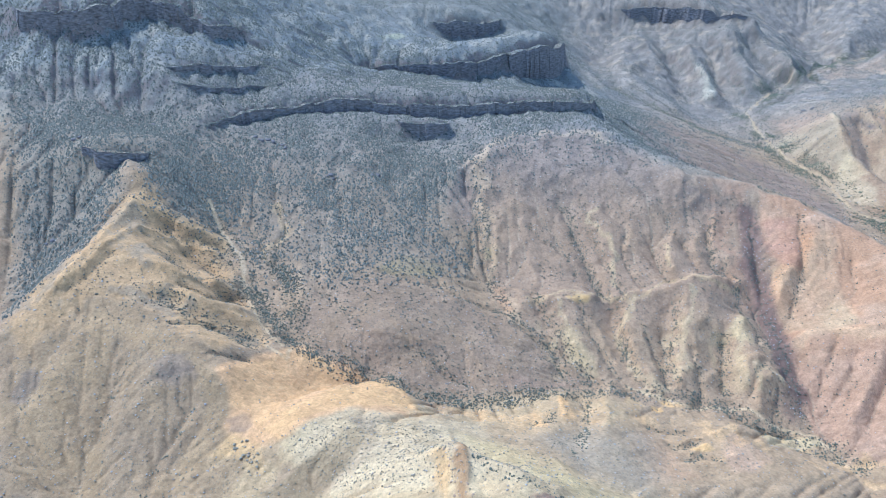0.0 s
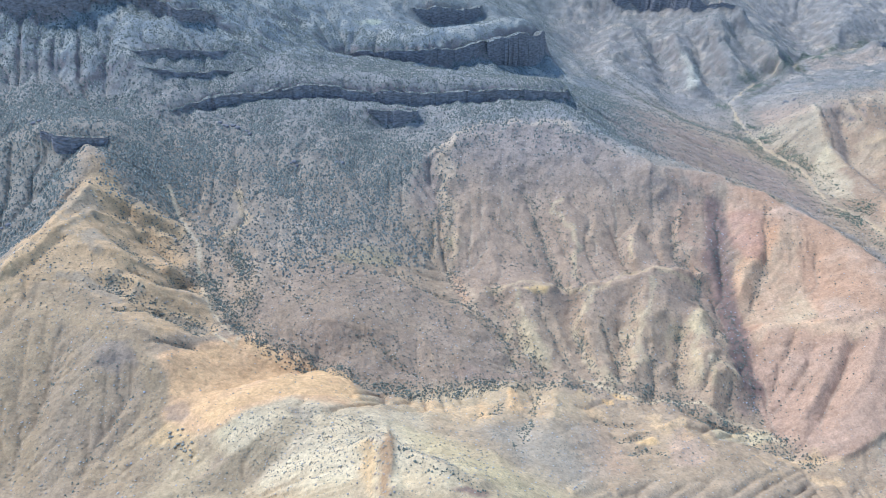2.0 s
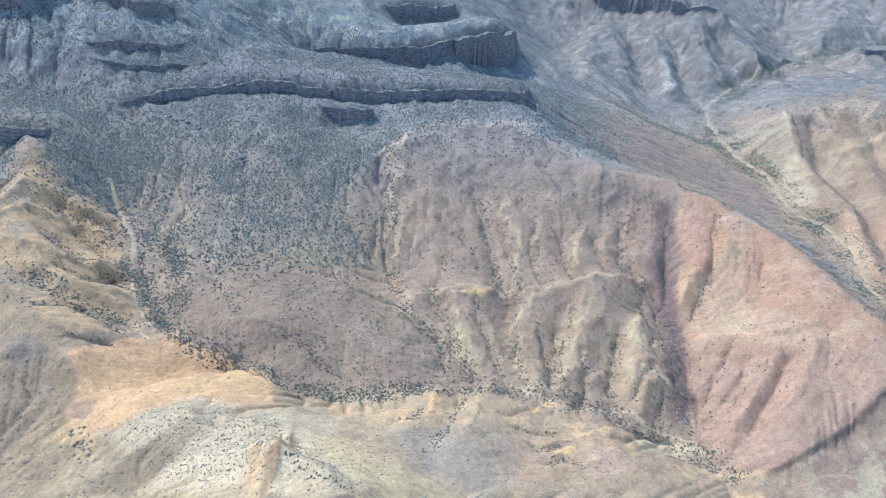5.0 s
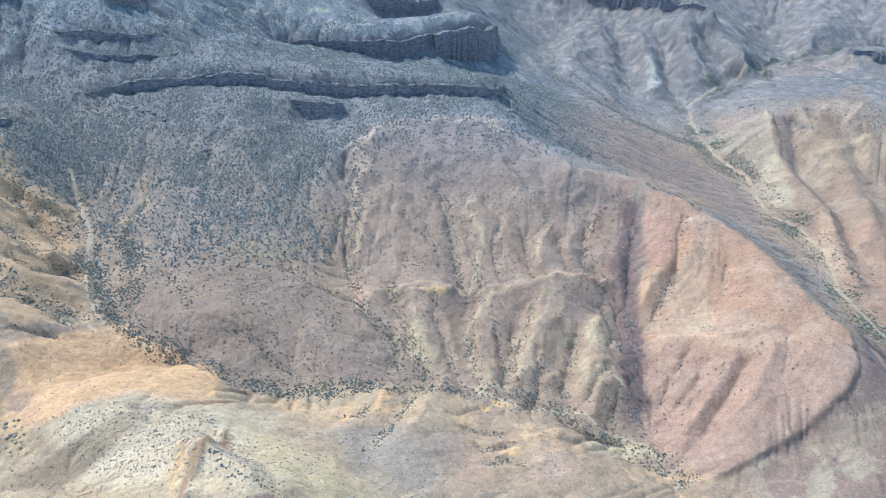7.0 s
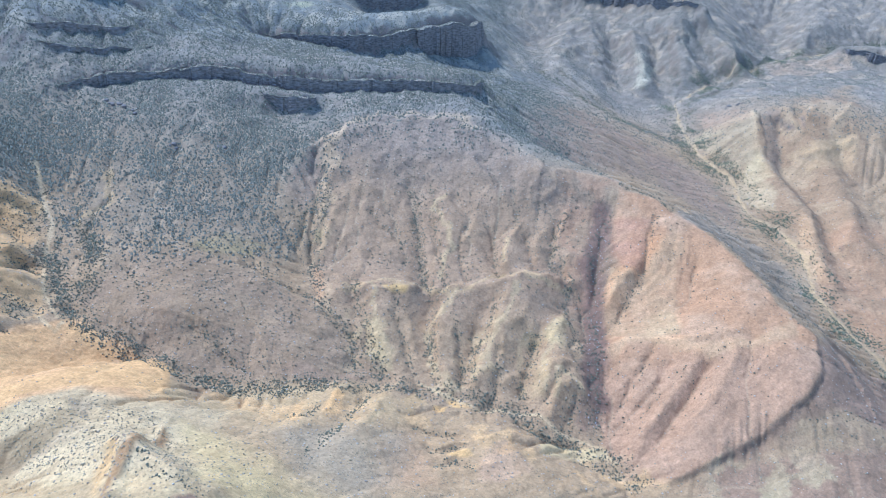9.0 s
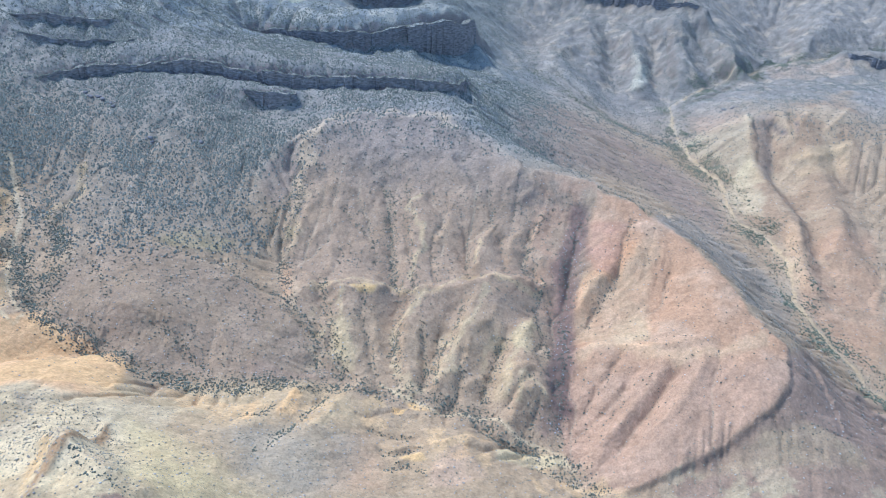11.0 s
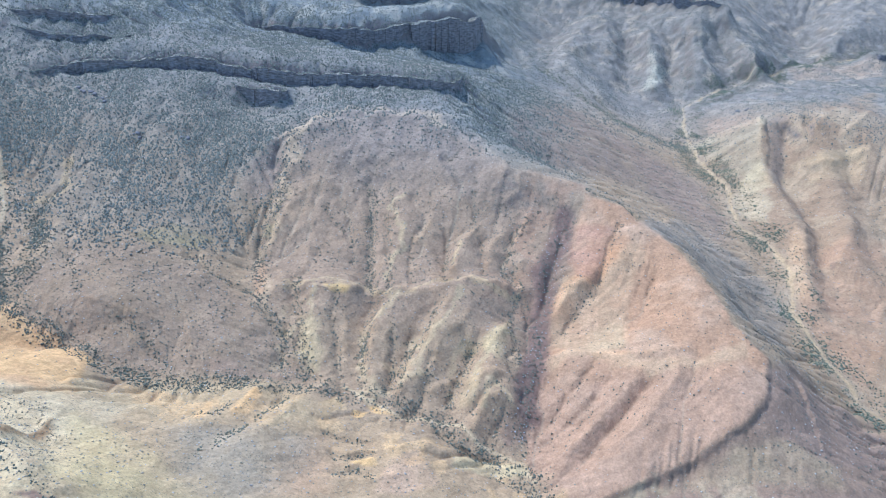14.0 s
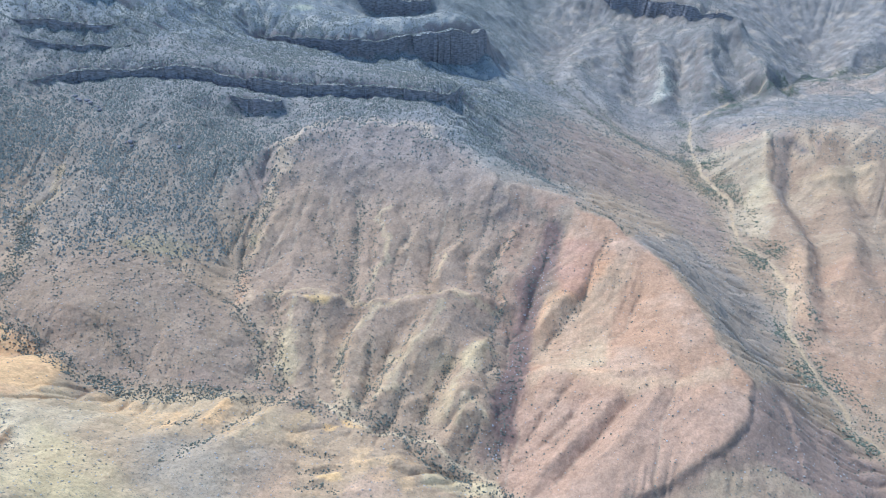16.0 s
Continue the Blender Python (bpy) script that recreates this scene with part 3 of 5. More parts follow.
rib(2.5, 6, 0.5, [(419, 958), (431, 973), (444, 995)])
rib(2.5, 6, 0.5, [(262, 971), (273, 933), (283, 890)])
rib(2.5, 6, 0.4, [(330, 970), (333, 931), (340, 883)])
rib(2, 5, 0.5, [(-101, 875), (-37, 872), (14, 881)])
rib(2, 6, 0.5, [(61, 883), (76, 855), (78, 832)])
cut(1.2, 5, 0.6, [(67, 1262), (82, 1208), (84, 1153), (86, 1104), (94, 1067), (107, 1012)])
cut(2, 5, 0.7, [(221, 1165), (239, 1112), (246, 1079)])
cut(2.5, 5, 0.6, [(330, 970), (343, 936), (348, 899), (354, 857)])
cut(2, 5, 0.5, [(416, 1250), (427, 1219), (425, 1184)])
cut(2, 5, 0.5, [(469, 1279), (467, 1246), (461, 1202)])
cut(2, 5, 0.6, [(271, 1252), (287, 1198), (294, 1163)])
cut(2, 5, 0.4, [(161, 909), (189, 886), (226, 859)])
cut(2.5, 6, 0.8, [(-26, 861), (6, 854), (29, 827), (63, 814)])
cut(2, 5, 0.7, [(-168, 962), (-127, 924), (-94, 880)])
cut(3, 6, 0.9, [(612, 1278), (665, 1276), (697, 1229)])
rib(6, 14, 0.6, [(579, 2228), (612, 2343), (680, 2426), (737, 2431)])
rib(4, 10, 0.6, [(605, 2129), (646, 2062), (702, 2056), (741, 2038)])
rib(6, 12, 0.5, [(992, 2544), (983, 2389), (1016, 2284)])
rib(6, 12, 0.5, [(833, 2511), (832, 2403), (851, 2299)])
rib(5, 10, 0.4, [(1133, 1913), (1138, 1851)])
rib(5, 10, 0.4, [(1196, 1917), (1160, 1849)])
rib(5, 10, 0.5, [(1330, 1986), (1238, 1863)])
rib(4, 10, 0.5, [(1241, 2454), (1361, 2512), (1532, 2516)])
rib(6, 12, 0.4, [(1074, 2583), (1116, 2462), (1149, 2341)])
rib(4, 10, 0.4, [(1138, 1756), (1197, 1768), (1281, 1819)])
cut(6, 12, 0.5, [(950, 2518), (938, 2383), (944, 2248)])
cut(6, 12, 0.5, [(1044, 2557), (1069, 2451), (1096, 2357)])
cut(4, 9, 0.9, [(581, 2154), (661, 2065), (734, 1951), (803, 1909), (887, 1893)])
cut(4, 10, 0.9, [(939, 2114), (1053, 2200), (1278, 2523), (1390, 2615)])
cut(4, 9, 0.3, [(1156, 1917), (1151, 1847)])

rib(5, 5, 0.0, [(30, 619), (39, 529), (40, 499), (41, 473)])
rib(3, 5, 0.3, [(43, 543), (72, 516), (98, 509), (124, 497)])
cut(0.8, 5, 0.8, [(48, 529), (74, 505), (101, 497), (124, 484)])
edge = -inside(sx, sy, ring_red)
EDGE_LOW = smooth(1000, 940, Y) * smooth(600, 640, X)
Z -= 5 * smooth(0, 8, edge) * smooth(110, 30, edge) * EDGE_LOW

# run-off: water finds its way down the sheet and cuts the gullies
HARD = np.full(X.shape, 0.85)
for ring, k in ((ring_dome, 0.32), (ring_red, 0.3), (ring_olive, 0.1), (ring_near, 0.5), (ring_white, 0.22), (ring_lobes, 0.08), (ring_juniper, 0.5), (ring_east, 0.35), (ring_lee, 0.3), (ring_front, 0.03), (ring_ridge, 0.25), (ring_terrace, 0.35)):
    HARD += (k - HARD) * smooth(-20, 20, inside(X, Y, ring))
HARD *= 1 - 0.65 * smooth(0, 40, inside(X, Y, ring_dome)) * smooth(1150, 1260, Y) * smooth(520, 420, X)
HARD *= 1 - 0.5 * smooth(420, 520, X) * smooth(1230, 1300, Y) * smooth(950, 860, X) * (1 - REMOTE)
HARD *= 1 - 0.45 * REMOTE
core = (slice(25, 25 + ROWS_FINE), slice(15, 15 + COLS_FINE))
for step, bite, blur, least in ((2, 1.5, 2, 160), (2, 1.0, 1, 160), (2, 0.6, 1, 160), (1, 0.75, 1, 35), (1, 0.5, 0, 25)):
    ci, cj = slice(25, 25 + ROWS_FINE, step), slice(15, 15 + COLS_FINE, step)
    hx, hy, hz = X[ci, cj], Y[ci, cj], Z[ci, cj].copy()
    hz = (hz + np.roll(hz, 1, 0) + np.roll(hz, -1, 0) + np.roll(hz, 1, 1) + np.roll(hz, -1, 1)) / 5
    hr, hc = hz.shape
    best, goal = np.zeros(hz.shape), np.full(hz.shape, -1)
    index = np.arange(hr * hc).reshape(hr, hc)
    for di, dj in ((0, 1), (0, -1), (1, 0), (-1, 0), (1, 1), (1, -1), (-1, 1), (-1, -1)):
        drop = (hz - np.roll(hz, (-di, -dj), (0, 1))) / np.hypot(hx - np.roll(hx, (-di, -dj), (0, 1)), hy - np.roll(hy, (-di, -dj), (0, 1)))
        drop[[0, -1]], drop[:, [0, -1]] = 0, 0
        better = drop > best
        best[better], goal[better] = drop[better], np.roll(index, (-di, -dj), (0, 1))[better]
    cell = np.gradient(hx, axis=1) * np.gradient(hy, axis=0)
    water, to = cell.ravel().tolist(), goal.ravel().tolist()
    for k in np.argsort(-hz.ravel()).tolist():
        if to[k] >= 0:
            water[to[k]] += water[k]
    water = np.array(water).reshape(hr, hc)
    carve = bite * np.clip(np.log(np.maximum(water, 1) / (least + 1.5 * cell)), 0, 2.8) * np.clip(best / 0.35, 0.2, 1.2) * HARD[ci, cj]
    for _ in range(blur):
        p = np.pad(carve, 1, mode="edge")
        carve = np.maximum(carve * 0.75, (p[1:-1, 1:-1] * 4 + p[:-2, 1:-1] + p[2:, 1:-1] + p[1:-1, :-2] + p[1:-1, 2:]) / 8)
    if step == 2:
        fi, fj = np.arange(ROWS_FINE) / 2, np.arange(COLS_FINE) / 2
        i0, j0 = np.clip(fi.astype(int), 0, hr - 2), np.clip(fj.astype(int), 0, hc - 2)
        a, b = np.clip(fi - i0, 0, 1)[:, None], np.clip(fj - j0, 0, 1)[None]
        carve = carve[i0][:, j0] * (1 - a) * (1 - b) + carve[i0 + 1][:, j0] * a * (1 - b) + carve[i0][:, j0 + 1] * (1 - a) * b + carve[i0 + 1][:, j0 + 1] * a * b
    Z[core] -= carve * (0.2 + 0.8 * GENTLE[core])
GULLY = np.zeros(X.shape)
GULLY[core] = np.clip(np.log(np.maximum(water, 1) / 500.0) / 3.4, 0, 1)

Z += layers(X, Y, 14, 3, 41, 0.6) * 0.55
gy, gx = np.gradient(Z, axis=0) / np.gradient(Y, axis=0), np.gradient(Z, axis=1) / np.gradient(X, axis=1)
STEEP = np.hypot(gx, gy)

# ---- soils and rock, by where they lie ----
wx, wy = X + 20 * layers(X, Y, 90, 5, 51, 0.6), Y + 20 * layers(X, Y, 90, 5, 57, 0.6)


def tone(r, g, b, k=0.75):
    c = np.array((r, g, b)) / 255.0
    c = np.clip(c.mean() + 1.14 * (c - c.mean()), 0, 1)
    return (np.where(c <= 0.04045, c / 12.92, ((c + 0.055) / 1.055) ** 2.4)) * k


within = {}
CRISP = (ring_red, ring_lobes)
nx, ny = X + 5 * layers(X, Y, 40, 3, 151), Y + 5 * layers(X, Y, 40, 3, 157)


def zone(ring, soft):
    if id(ring) not in within:
        crisp = any(ring is r for r in CRISP)
        within[id(ring)] = inside(nx if crisp else wx, ny if crisp else wy, ring)
    return smooth(-soft, soft, within[id(ring)])


SOIL = np.empty(X.shape + (3,))
SOIL[:] = tone(170, 148, 122)


def paint(mask, colour):
    spot = mask > 0.002
    colour = np.broadcast_to(colour, SOIL.shape)[spot]
    SOIL[spot] += (colour - SOIL[spot]) * mask[spot][:, None]


patch = smooth(-0.5, 0.6, layers(X, Y, 130, 4, 61))
mottle = layers(X, Y, 55, 4, 63, 0.6)
paint(patch * 0.6, tone(178, 158, 134))
paint(smooth(1150, 1450, wy) * smooth(700, 450, wx), tone(146, 142, 132))
paint(UPPER * smooth(0.0, 0.5, mottle) * 0.75, tone(182, 170, 149))
paint(zone(ring_juniper, 85) * 0.8, tone(149, 138, 124))
paint(zone(ring_juniper, 85) * smooth(0.1, 0.6, layers(X, Y, 75, 4, 67)) * 0.7, tone(164, 150, 133))
paint(zone(ring_west, 30), tone(152, 142, 128))
paint(smooth(1750, 2250, wy) * smooth(300, 600, wx), tone(152, 143, 132))
paint(smooth(1750, 2250, wy) * smooth(300, 600, wx) * smooth(0.2, 0.7, mottle) * 0.7, tone(182, 166, 145))
paint(smooth(30, 8, off_line(wx, wy, far_rib_c[1:])) * 0.8, tone(186, 176, 158))
paint(smooth(40, 8, off_line(wx, wy, far_rib_a[1:])) * 0.6, tone(176, 164, 148))
paint(zone(ring_dome, 45), tone(166, 145, 124))
paint(zone(ring_dome, 45) * smooth(0.0, 0.7, mottle) * 0.5, tone(178, 154, 128))
paint(zone(ring_dome, 45) * smooth(1200, 1330, wy) * 0.55, tone(158, 143, 130))
paint(zone(ring_dome, 45) * smooth(420, 540, wx) * smooth(-0.3, 0.4, mottle) * 0.7, tone(178, 148, 125))
paint(zone(ring_dome, 45) * smooth(1010, 930, wy) * 0.5, tone(182, 159, 130))
paint(zone(ring_red, 4), tone(184, 151, 123))
paint(zone(ring_red, 4) * smooth(-0.1, 0.6, layers(X, Y, 90, 4, 71)) * 0.75, tone(196, 168, 142))
paint(zone(ring_red, 4) * smooth(950, 890, wy) * 0.7, tone(182, 154, 132))
paint(zone(ring_red, 4) * smooth(18, 5, off_line(wx, wy, red_bench)) * 0.6, tone(204, 176, 144))
paint(zone(ring_east, 40), tone(168, 144, 119))
paint(zone(ring_east, 40) * smooth(0.0, 0.5, layers(X, Y, 110, 4, 73)), tone(186, 163, 135))
paint(smooth(30, 10, off_line(wx, wy, [(915, 1890), (989, 1912), (1040, 1900)])) * 0.55, tone(204, 186, 154))
paint(smooth(36, 12, off_line(wx, wy, [(1032, 1748), (995, 1660), (1000, 1570)])) * 0.55, tone(204, 186, 154))
paint(zone(ring_near, 25), tone(172, 150, 120))
below = smooth(-80, -30, inside(wx, wy, [(-190, 560), (-160, 640), (-60, 680), (40, 700), (180, 790), (240, 740), (180, 560), (120, 440), (-120, 440)]))
paint(below * 0.9, tone(194, 172, 138))
paint(below * smooth(0.1, 0.6, layers(X, Y, 50, 4, 69)) * 0.6, tone(176, 154, 126))
paint(zone(ring_near, 25) * smooth(-0.1, 0.5, layers(X, Y, 60, 4, 75)) * 0.7, tone(160, 140, 114))
paint(zone(ring_ridge, 12), tone(194, 166, 130))
paint(zone(ring_ridge, 12) * smooth(0.1, 0.6, mottle) * 0.7, tone(160, 146, 126))
paint(zone(ring_olive, 40), tone(186, 163, 132))
paint(zone(ring_olive, 40) * smooth(620, 560, wy) * smooth(40, 90, wx) * 0.5, tone(198, 177, 140))
paint(zone(ring_olive, 40) * smooth(-0.05, 0.45, layers(X, Y, 80, 4, 77)), tone(180, 158, 128))
paint(zone(ring_olive, 40) * smooth(200, 330, wx) * 0.6, tone(178, 154, 126))
paint(zone(ring_white, 22), tone(206, 184, 148))
paint(zone(ring_white, 22) * smooth(-0.1, 0.4, mottle), tone(216, 196, 160))
swath = [(-150, 556), (-100, 578), (-66, 603), (-48, 617)]
paint(smooth(22, 8, off_line(wx, wy, swath)) * 0.85, tone(166, 146, 122))
paint(zone(ring_lobes, 6), tone(212, 176, 136))
paint(zone(ring_lobes, 6) * smooth(0.0, 0.6, mottle) * 0.6, tone(204, 172, 136))
paint(smooth(16, 5, off_line(wx, wy, lobe_gully[:4])) * 0.5, tone(186, 156, 122))
bank = np.minimum(off_line(wx, wy, dome_crest), off_line(wx - 9, wy, dome_gully[:5]))
paint(smooth(12, 3, bank) * 0.65, tone(198, 174, 144))
paint(smooth(8, 3, np.minimum(off_line(wx, wy, dome_bench), off_line(wx, wy, mid_wash[:3]))) * 0.7, tone(190, 168, 136))
ribs = np.full(X.shape, 999.0)
for line in (rib_a, rib_b, rib_c, rib_d, rib_e, rib_f, rib_g):
    ribs = np.minimum(ribs, off_line(wx, wy, line, 40))
paint(smooth(7, 2, ribs) * 0.7, tone(194, 174, 142))
paint(smooth(9, 3, off_line(nx, ny, knob_arm)) * 0.5, tone(170, 148, 124))
paint(smooth(24, 8, off_line(nx, ny, red_spur[:3])) * 0.7, tone(206, 164, 128))
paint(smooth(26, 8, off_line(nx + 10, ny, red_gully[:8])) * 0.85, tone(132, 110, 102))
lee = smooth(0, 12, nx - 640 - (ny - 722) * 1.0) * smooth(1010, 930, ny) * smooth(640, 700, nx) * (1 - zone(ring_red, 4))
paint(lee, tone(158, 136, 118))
# the shadow line below the red hill's lower edge, painted dark into the soil
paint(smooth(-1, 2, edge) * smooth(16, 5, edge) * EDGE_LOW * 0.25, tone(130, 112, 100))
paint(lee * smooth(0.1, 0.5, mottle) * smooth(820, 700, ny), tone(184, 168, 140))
yellow = np.full(X.shape, 999.0)
for line in (rill_g[1:4], rill_e[1:3], rill_f[:2], rib_g[1:], rib_e[:2]):
    yellow = np.minimum(yellow, off_line(wx, wy, line, 60))
paint(smooth(22, 6, yellow) * smooth(-0.2, 0.4, layers(X, Y, 30, 3, 171)) * 0.45, tone(196, 178, 142))
for px, py, r in ((-300, 722, 26), (-60, 655, 20), (-480, 700, 24)):
    paint(smooth(r, r * 0.55, np.hypot(wx - px, wy - py)) * 0.6, tone(136, 124, 114))
apron = smooth(75, 30, off_line(wx, wy + 45, left_wash[6:])) * smooth(785, 765, Y) * smooth(0.12, 0.25, layers(X, Y, 45, 3, 79))
paint(apron * 0.7, tone(210, 180, 140))
paint(smooth(0.75, 1.25, STEEP) * smooth(1100, 1300, Y) * (1 - 0.6 * REMOTE), tone(140, 126, 116))
paint(smooth(0.3, 0.9, GULLY) * (0.35 + 0.3 * zone(ring_dome, 45)) * (1 - REMOTE), tone(186, 168, 144))
STONY = []
fx, fy = sx + 0.12 * (wx - X), sy + 0.12 * (wy - Y)
SPECKLE = np.clip(0.85 + 0.5 * mottle, 0.4, 1)


def stain(colour, strength, soft, ring, stones=0.0):
    """Soil of another colour within an outline, its edge frayed; a few hold painted light and shade."""
    mask = smooth(-soft, soft, inside(fx, fy, ring))
    paint(mask * strength * SPECKLE, tone(*colour))
    if stones:
        STONY.append((mask[core], stones))


def trail(wide, line):
    paint(smooth(wide + 1.5, wide * 0.5, off_line(sx, sy, line, 40)) * 0.85, tone(208, 186, 152))


stain((196, 170, 140), 0.7, 8, [(565, 1032), (579, 1074), (606, 1089), (621, 1087), (661, 1140), (691, 1189), (709, 1153), (682, 1077), (667, 963), (625, 953), (574, 975)])
stain((206, 182, 148), 0.6, 8, [(627, 1013), (654, 1027), (672, 1006), (667, 961), (626, 958), (619, 987)])
stain((134, 114, 104), 0.75, 5, ring_rubble, stones=0.004)
stain((178, 142, 124), 0.6, 8, [(595, 1213), (655, 1209), (642, 1137), (627, 1100), (585, 1100)])
stain((204, 176, 130), 0.9, 3, [(218, 1006), (238, 1018), (256, 1016), (253, 1006), (232, 999)])
stain((198, 178, 142), 0.6, 5, [(195, 956), (220, 957), (234, 914), (253, 899), (248, 870), (220, 897)])
stain((198, 178, 142), 0.6, 5, [(467, 956), (506, 1013), (504, 962), (499, 933), (474, 930)])
stain((194, 172, 138), 0.6, 5, [(457, 894), (476, 895), (471, 860), (464, 847), (446, 847), (453, 876)])
stain((196, 160, 128), 0.7, 4, [(102, 1060), (120, 1047), (133, 989), (130, 963), (114, 999)])
stain((200, 180, 142), 0.6, 4, [(92, 1121), (108, 1123), (107, 1102), (94, 1100)])
stain((170, 158, 122), 0.5, 8, [(-85, 1029), (-40, 1068), (23, 1068), (13, 1037), (-51, 1016)])
stain((178, 152, 132), 0.5, 6, [(80, 837), (149, 843), (211, 850), (183, 828), (123, 820)])
stain((136, 124, 116), 0.6, 6, [(-335, 704), (-320, 722), (-284, 723), (-300, 710)])
stain((150, 132, 116), 0.75, 3, [(-230, 661), (-207, 672), (-192, 654), (-204, 639), (-224, 645)])
stain((214, 182, 136), 0.7, 6, [(-237, 613), (-218, 643), (-180, 614), (-172, 581), (-206, 605)])
stain((152, 136, 118), 0.45, 8, [(-403, 788), (-278, 714), (-254, 676), (-270, 605), (-294, 545), (-332, 549), (-376, 680)], stones=0.006)
stain((207, 188, 157), 0.7, 12, [(-142, 598), (-125, 634), (-83, 675), (-4, 675), (69, 717), (77, 597), (125, 504), (151, 494), (-79, 529), (-109, 573)])
stain((164, 146, 118), 0.9, 5, [(-23, 625), (-62, 635), (-87, 632), (-117, 596), (-162, 559), (-186, 539), (-116, 537), (-80, 592), (-47, 616)])
stain((208, 188, 146), 0.7, 16, [(38, 648), (134, 622), (194, 580), (220, 551), (154, 494), (109, 507), (52, 613)])
stain((172, 156, 134), 0.8, 24, [(124, 673), (190, 717), (278, 723), (247, 565), (227, 587), (185, 614)], stones=0.004)
stain((160, 132, 102), 0.9, 4, [(27, 533), (30, 547), (31, 619), (41, 605), (44, 508), (43, 471), (38, 473)])
stain((214, 182, 138), 0.9, 3, [(5, 553), (21, 547), (27, 521), (27, 482), (10, 523)])
stain((130, 106, 98), 0.8, 3, [(100, 479), (114, 489), (134, 486), (130, 476)])
# sunlit faces of three tan front ribs, their light painted into the soil
stain((222, 186, 140), 0.9, 3, [(175, 746), (184, 807), (194, 799), (199, 750), (184, 733)])
stain((222, 186, 140), 0.9, 3, [(140, 713), (140, 758), (154, 744), (154, 707)])
stain((212, 188, 150), 0.8, 3, [(225, 711), (243, 759), (249, 753), (241, 715)])
stain((226, 188, 132), 0.9, 2, [(316, 796), (316, 809), (334, 814), (328, 794)])
stain((226, 188, 132), 0.9, 2, [(332, 824), (355, 824), (369, 813), (342, 812)])
stain((226, 188, 138), 0.9, 2, [(398, 722), (417, 750), (425, 728), (403, 714)])
stain((222, 188, 138), 0.8, 2, [(334, 700), (360, 720), (369, 705), (342, 696)])
stain((214, 186, 142), 0.6, 4, [(270, 799), (292, 829), (307, 804), (285, 776)])
stain((190, 160, 132), 0.6, 18, [(252, 684), (294, 745), (331, 642), (261, 609)])
stain((170, 156, 136), 0.7, 24, [(137, 673), (230, 708), (291, 719), (276, 617), (191, 568)], stones=0.006)
stain((206, 176, 150), 0.6, 6, [(376, 697), (407, 750), (428, 726), (443, 702), (408, 670), (372, 658)])
stain((210, 192, 154), 0.7, 5, [(455, 763), (506, 780), (550, 783), (557, 772), (500, 753), (458, 739)])
stain((180, 164, 138), 0.7, 12, [(915, 1900), (989, 1918), (1049, 1880), (1034, 1762), (978, 1708), (939, 1782)])
stain((200, 182, 148), 0.7, 8, [(974, 1680), (1033, 1754), (1045, 1665), (1004, 1656)])
# the ridge's shadow over the east slot, painted as darker soil
stain((138, 126, 118), 0.4, 8, [(1061, 1905), (1120, 1916), (1102, 1838), (1075, 1670), (1054, 1687), (1055, 1762)])
stain((186, 152, 124), 0.6, 12, [(1001, 1248), (1103, 1465), (1248, 1531), (1142, 1173), (1065, 1069)])
stain((204, 172, 138), 0.7, 6, [(1026, 1410), (1059, 1521), (1075, 1490), (1035, 1279), (1012, 1298)])
stain((150, 130, 116), 0.7, 8, [(863, 949), (851, 896), (836, 857), (898, 829), (1023, 854), (1060, 942), (974, 1002), (930, 1025)], stones=0.004)
stain((176, 158, 130), 0.6, 8, [(808, 816), (869, 841), (943, 824), (941, 795), (706, 753)])
stain((150, 142, 132), 0.5, 10, [(702, 1223), (793, 1167), (827, 1045), (955, 1085), (990, 1243), (946, 1385), (826, 1494)])
stain((182, 152, 130), 0.5, 10, [(683, 1818), (831, 1750), (899, 1571), (877, 1509), (778, 1615)])
stain((200, 190, 168), 0.8, 6, [(827, 2273), (862, 2343), (904, 2385), (848, 2201), (818, 2213)])
stain((168, 148, 132), 0.7, 6, [(59, 1302), (31, 1242), (26, 1177), (64, 1155), (73, 1210), (73, 1259)])
stain((190, 166, 142), 0.6, 8, [(1273, 2491), (1411, 2573), (1548, 2529), (1520, 2427), (1375, 2388), (1273, 2414)])
stain((184, 156, 132), 0.5, 10, [(944, 2038), (1046, 1974), (1046, 1883), (964, 1899)])
stain((196, 172, 138), 0.6, 10, [(1106, 1766), (1203, 1803), (1285, 1838), (1250, 1714), (1142, 1705)])
stain((198, 188, 150), 0.6, 6, [(-153, 1947), (-90, 1987), (-79, 1965), (-136, 1935)])
trail(2.2, [(294, 850), (330, 831), (380, 814), (425, 821), (455, 821), (480, 801), (512, 795), (542, 786), (561, 762)])
trail(2.2, [(-218, 830), (-187, 804), (-188, 828)])
trail(2.0, [(-378, 1154), (-365, 1131), (-343, 1098), (-317, 1056), (-299, 1039)])
trail(1.6, [(-294, 1019), (-281, 973), (-257, 917), (-240, 883), (-198, 836)])
stain((150, 132, 116), 0.55, 20, ring_terrace, stones=0.008)
stain((214, 178, 134), 0.85, 4, [(-240, 720), (-229, 768), (-199, 810), (-174, 830), (-143, 827), (-122, 813), (-81, 816), (-109, 800), (-117, 739), (-143, 707), (-161, 674), (-184, 640), (-215, 675), (-228, 678)])
stain((216, 180, 134), 0.85, 4, [(-183, 636), (-160, 672), (-124, 713), (-101, 800), (-62, 794), (-28, 792), (-8, 712), (-59, 689), (-107, 668), (-140, 643), (-159, 619)])
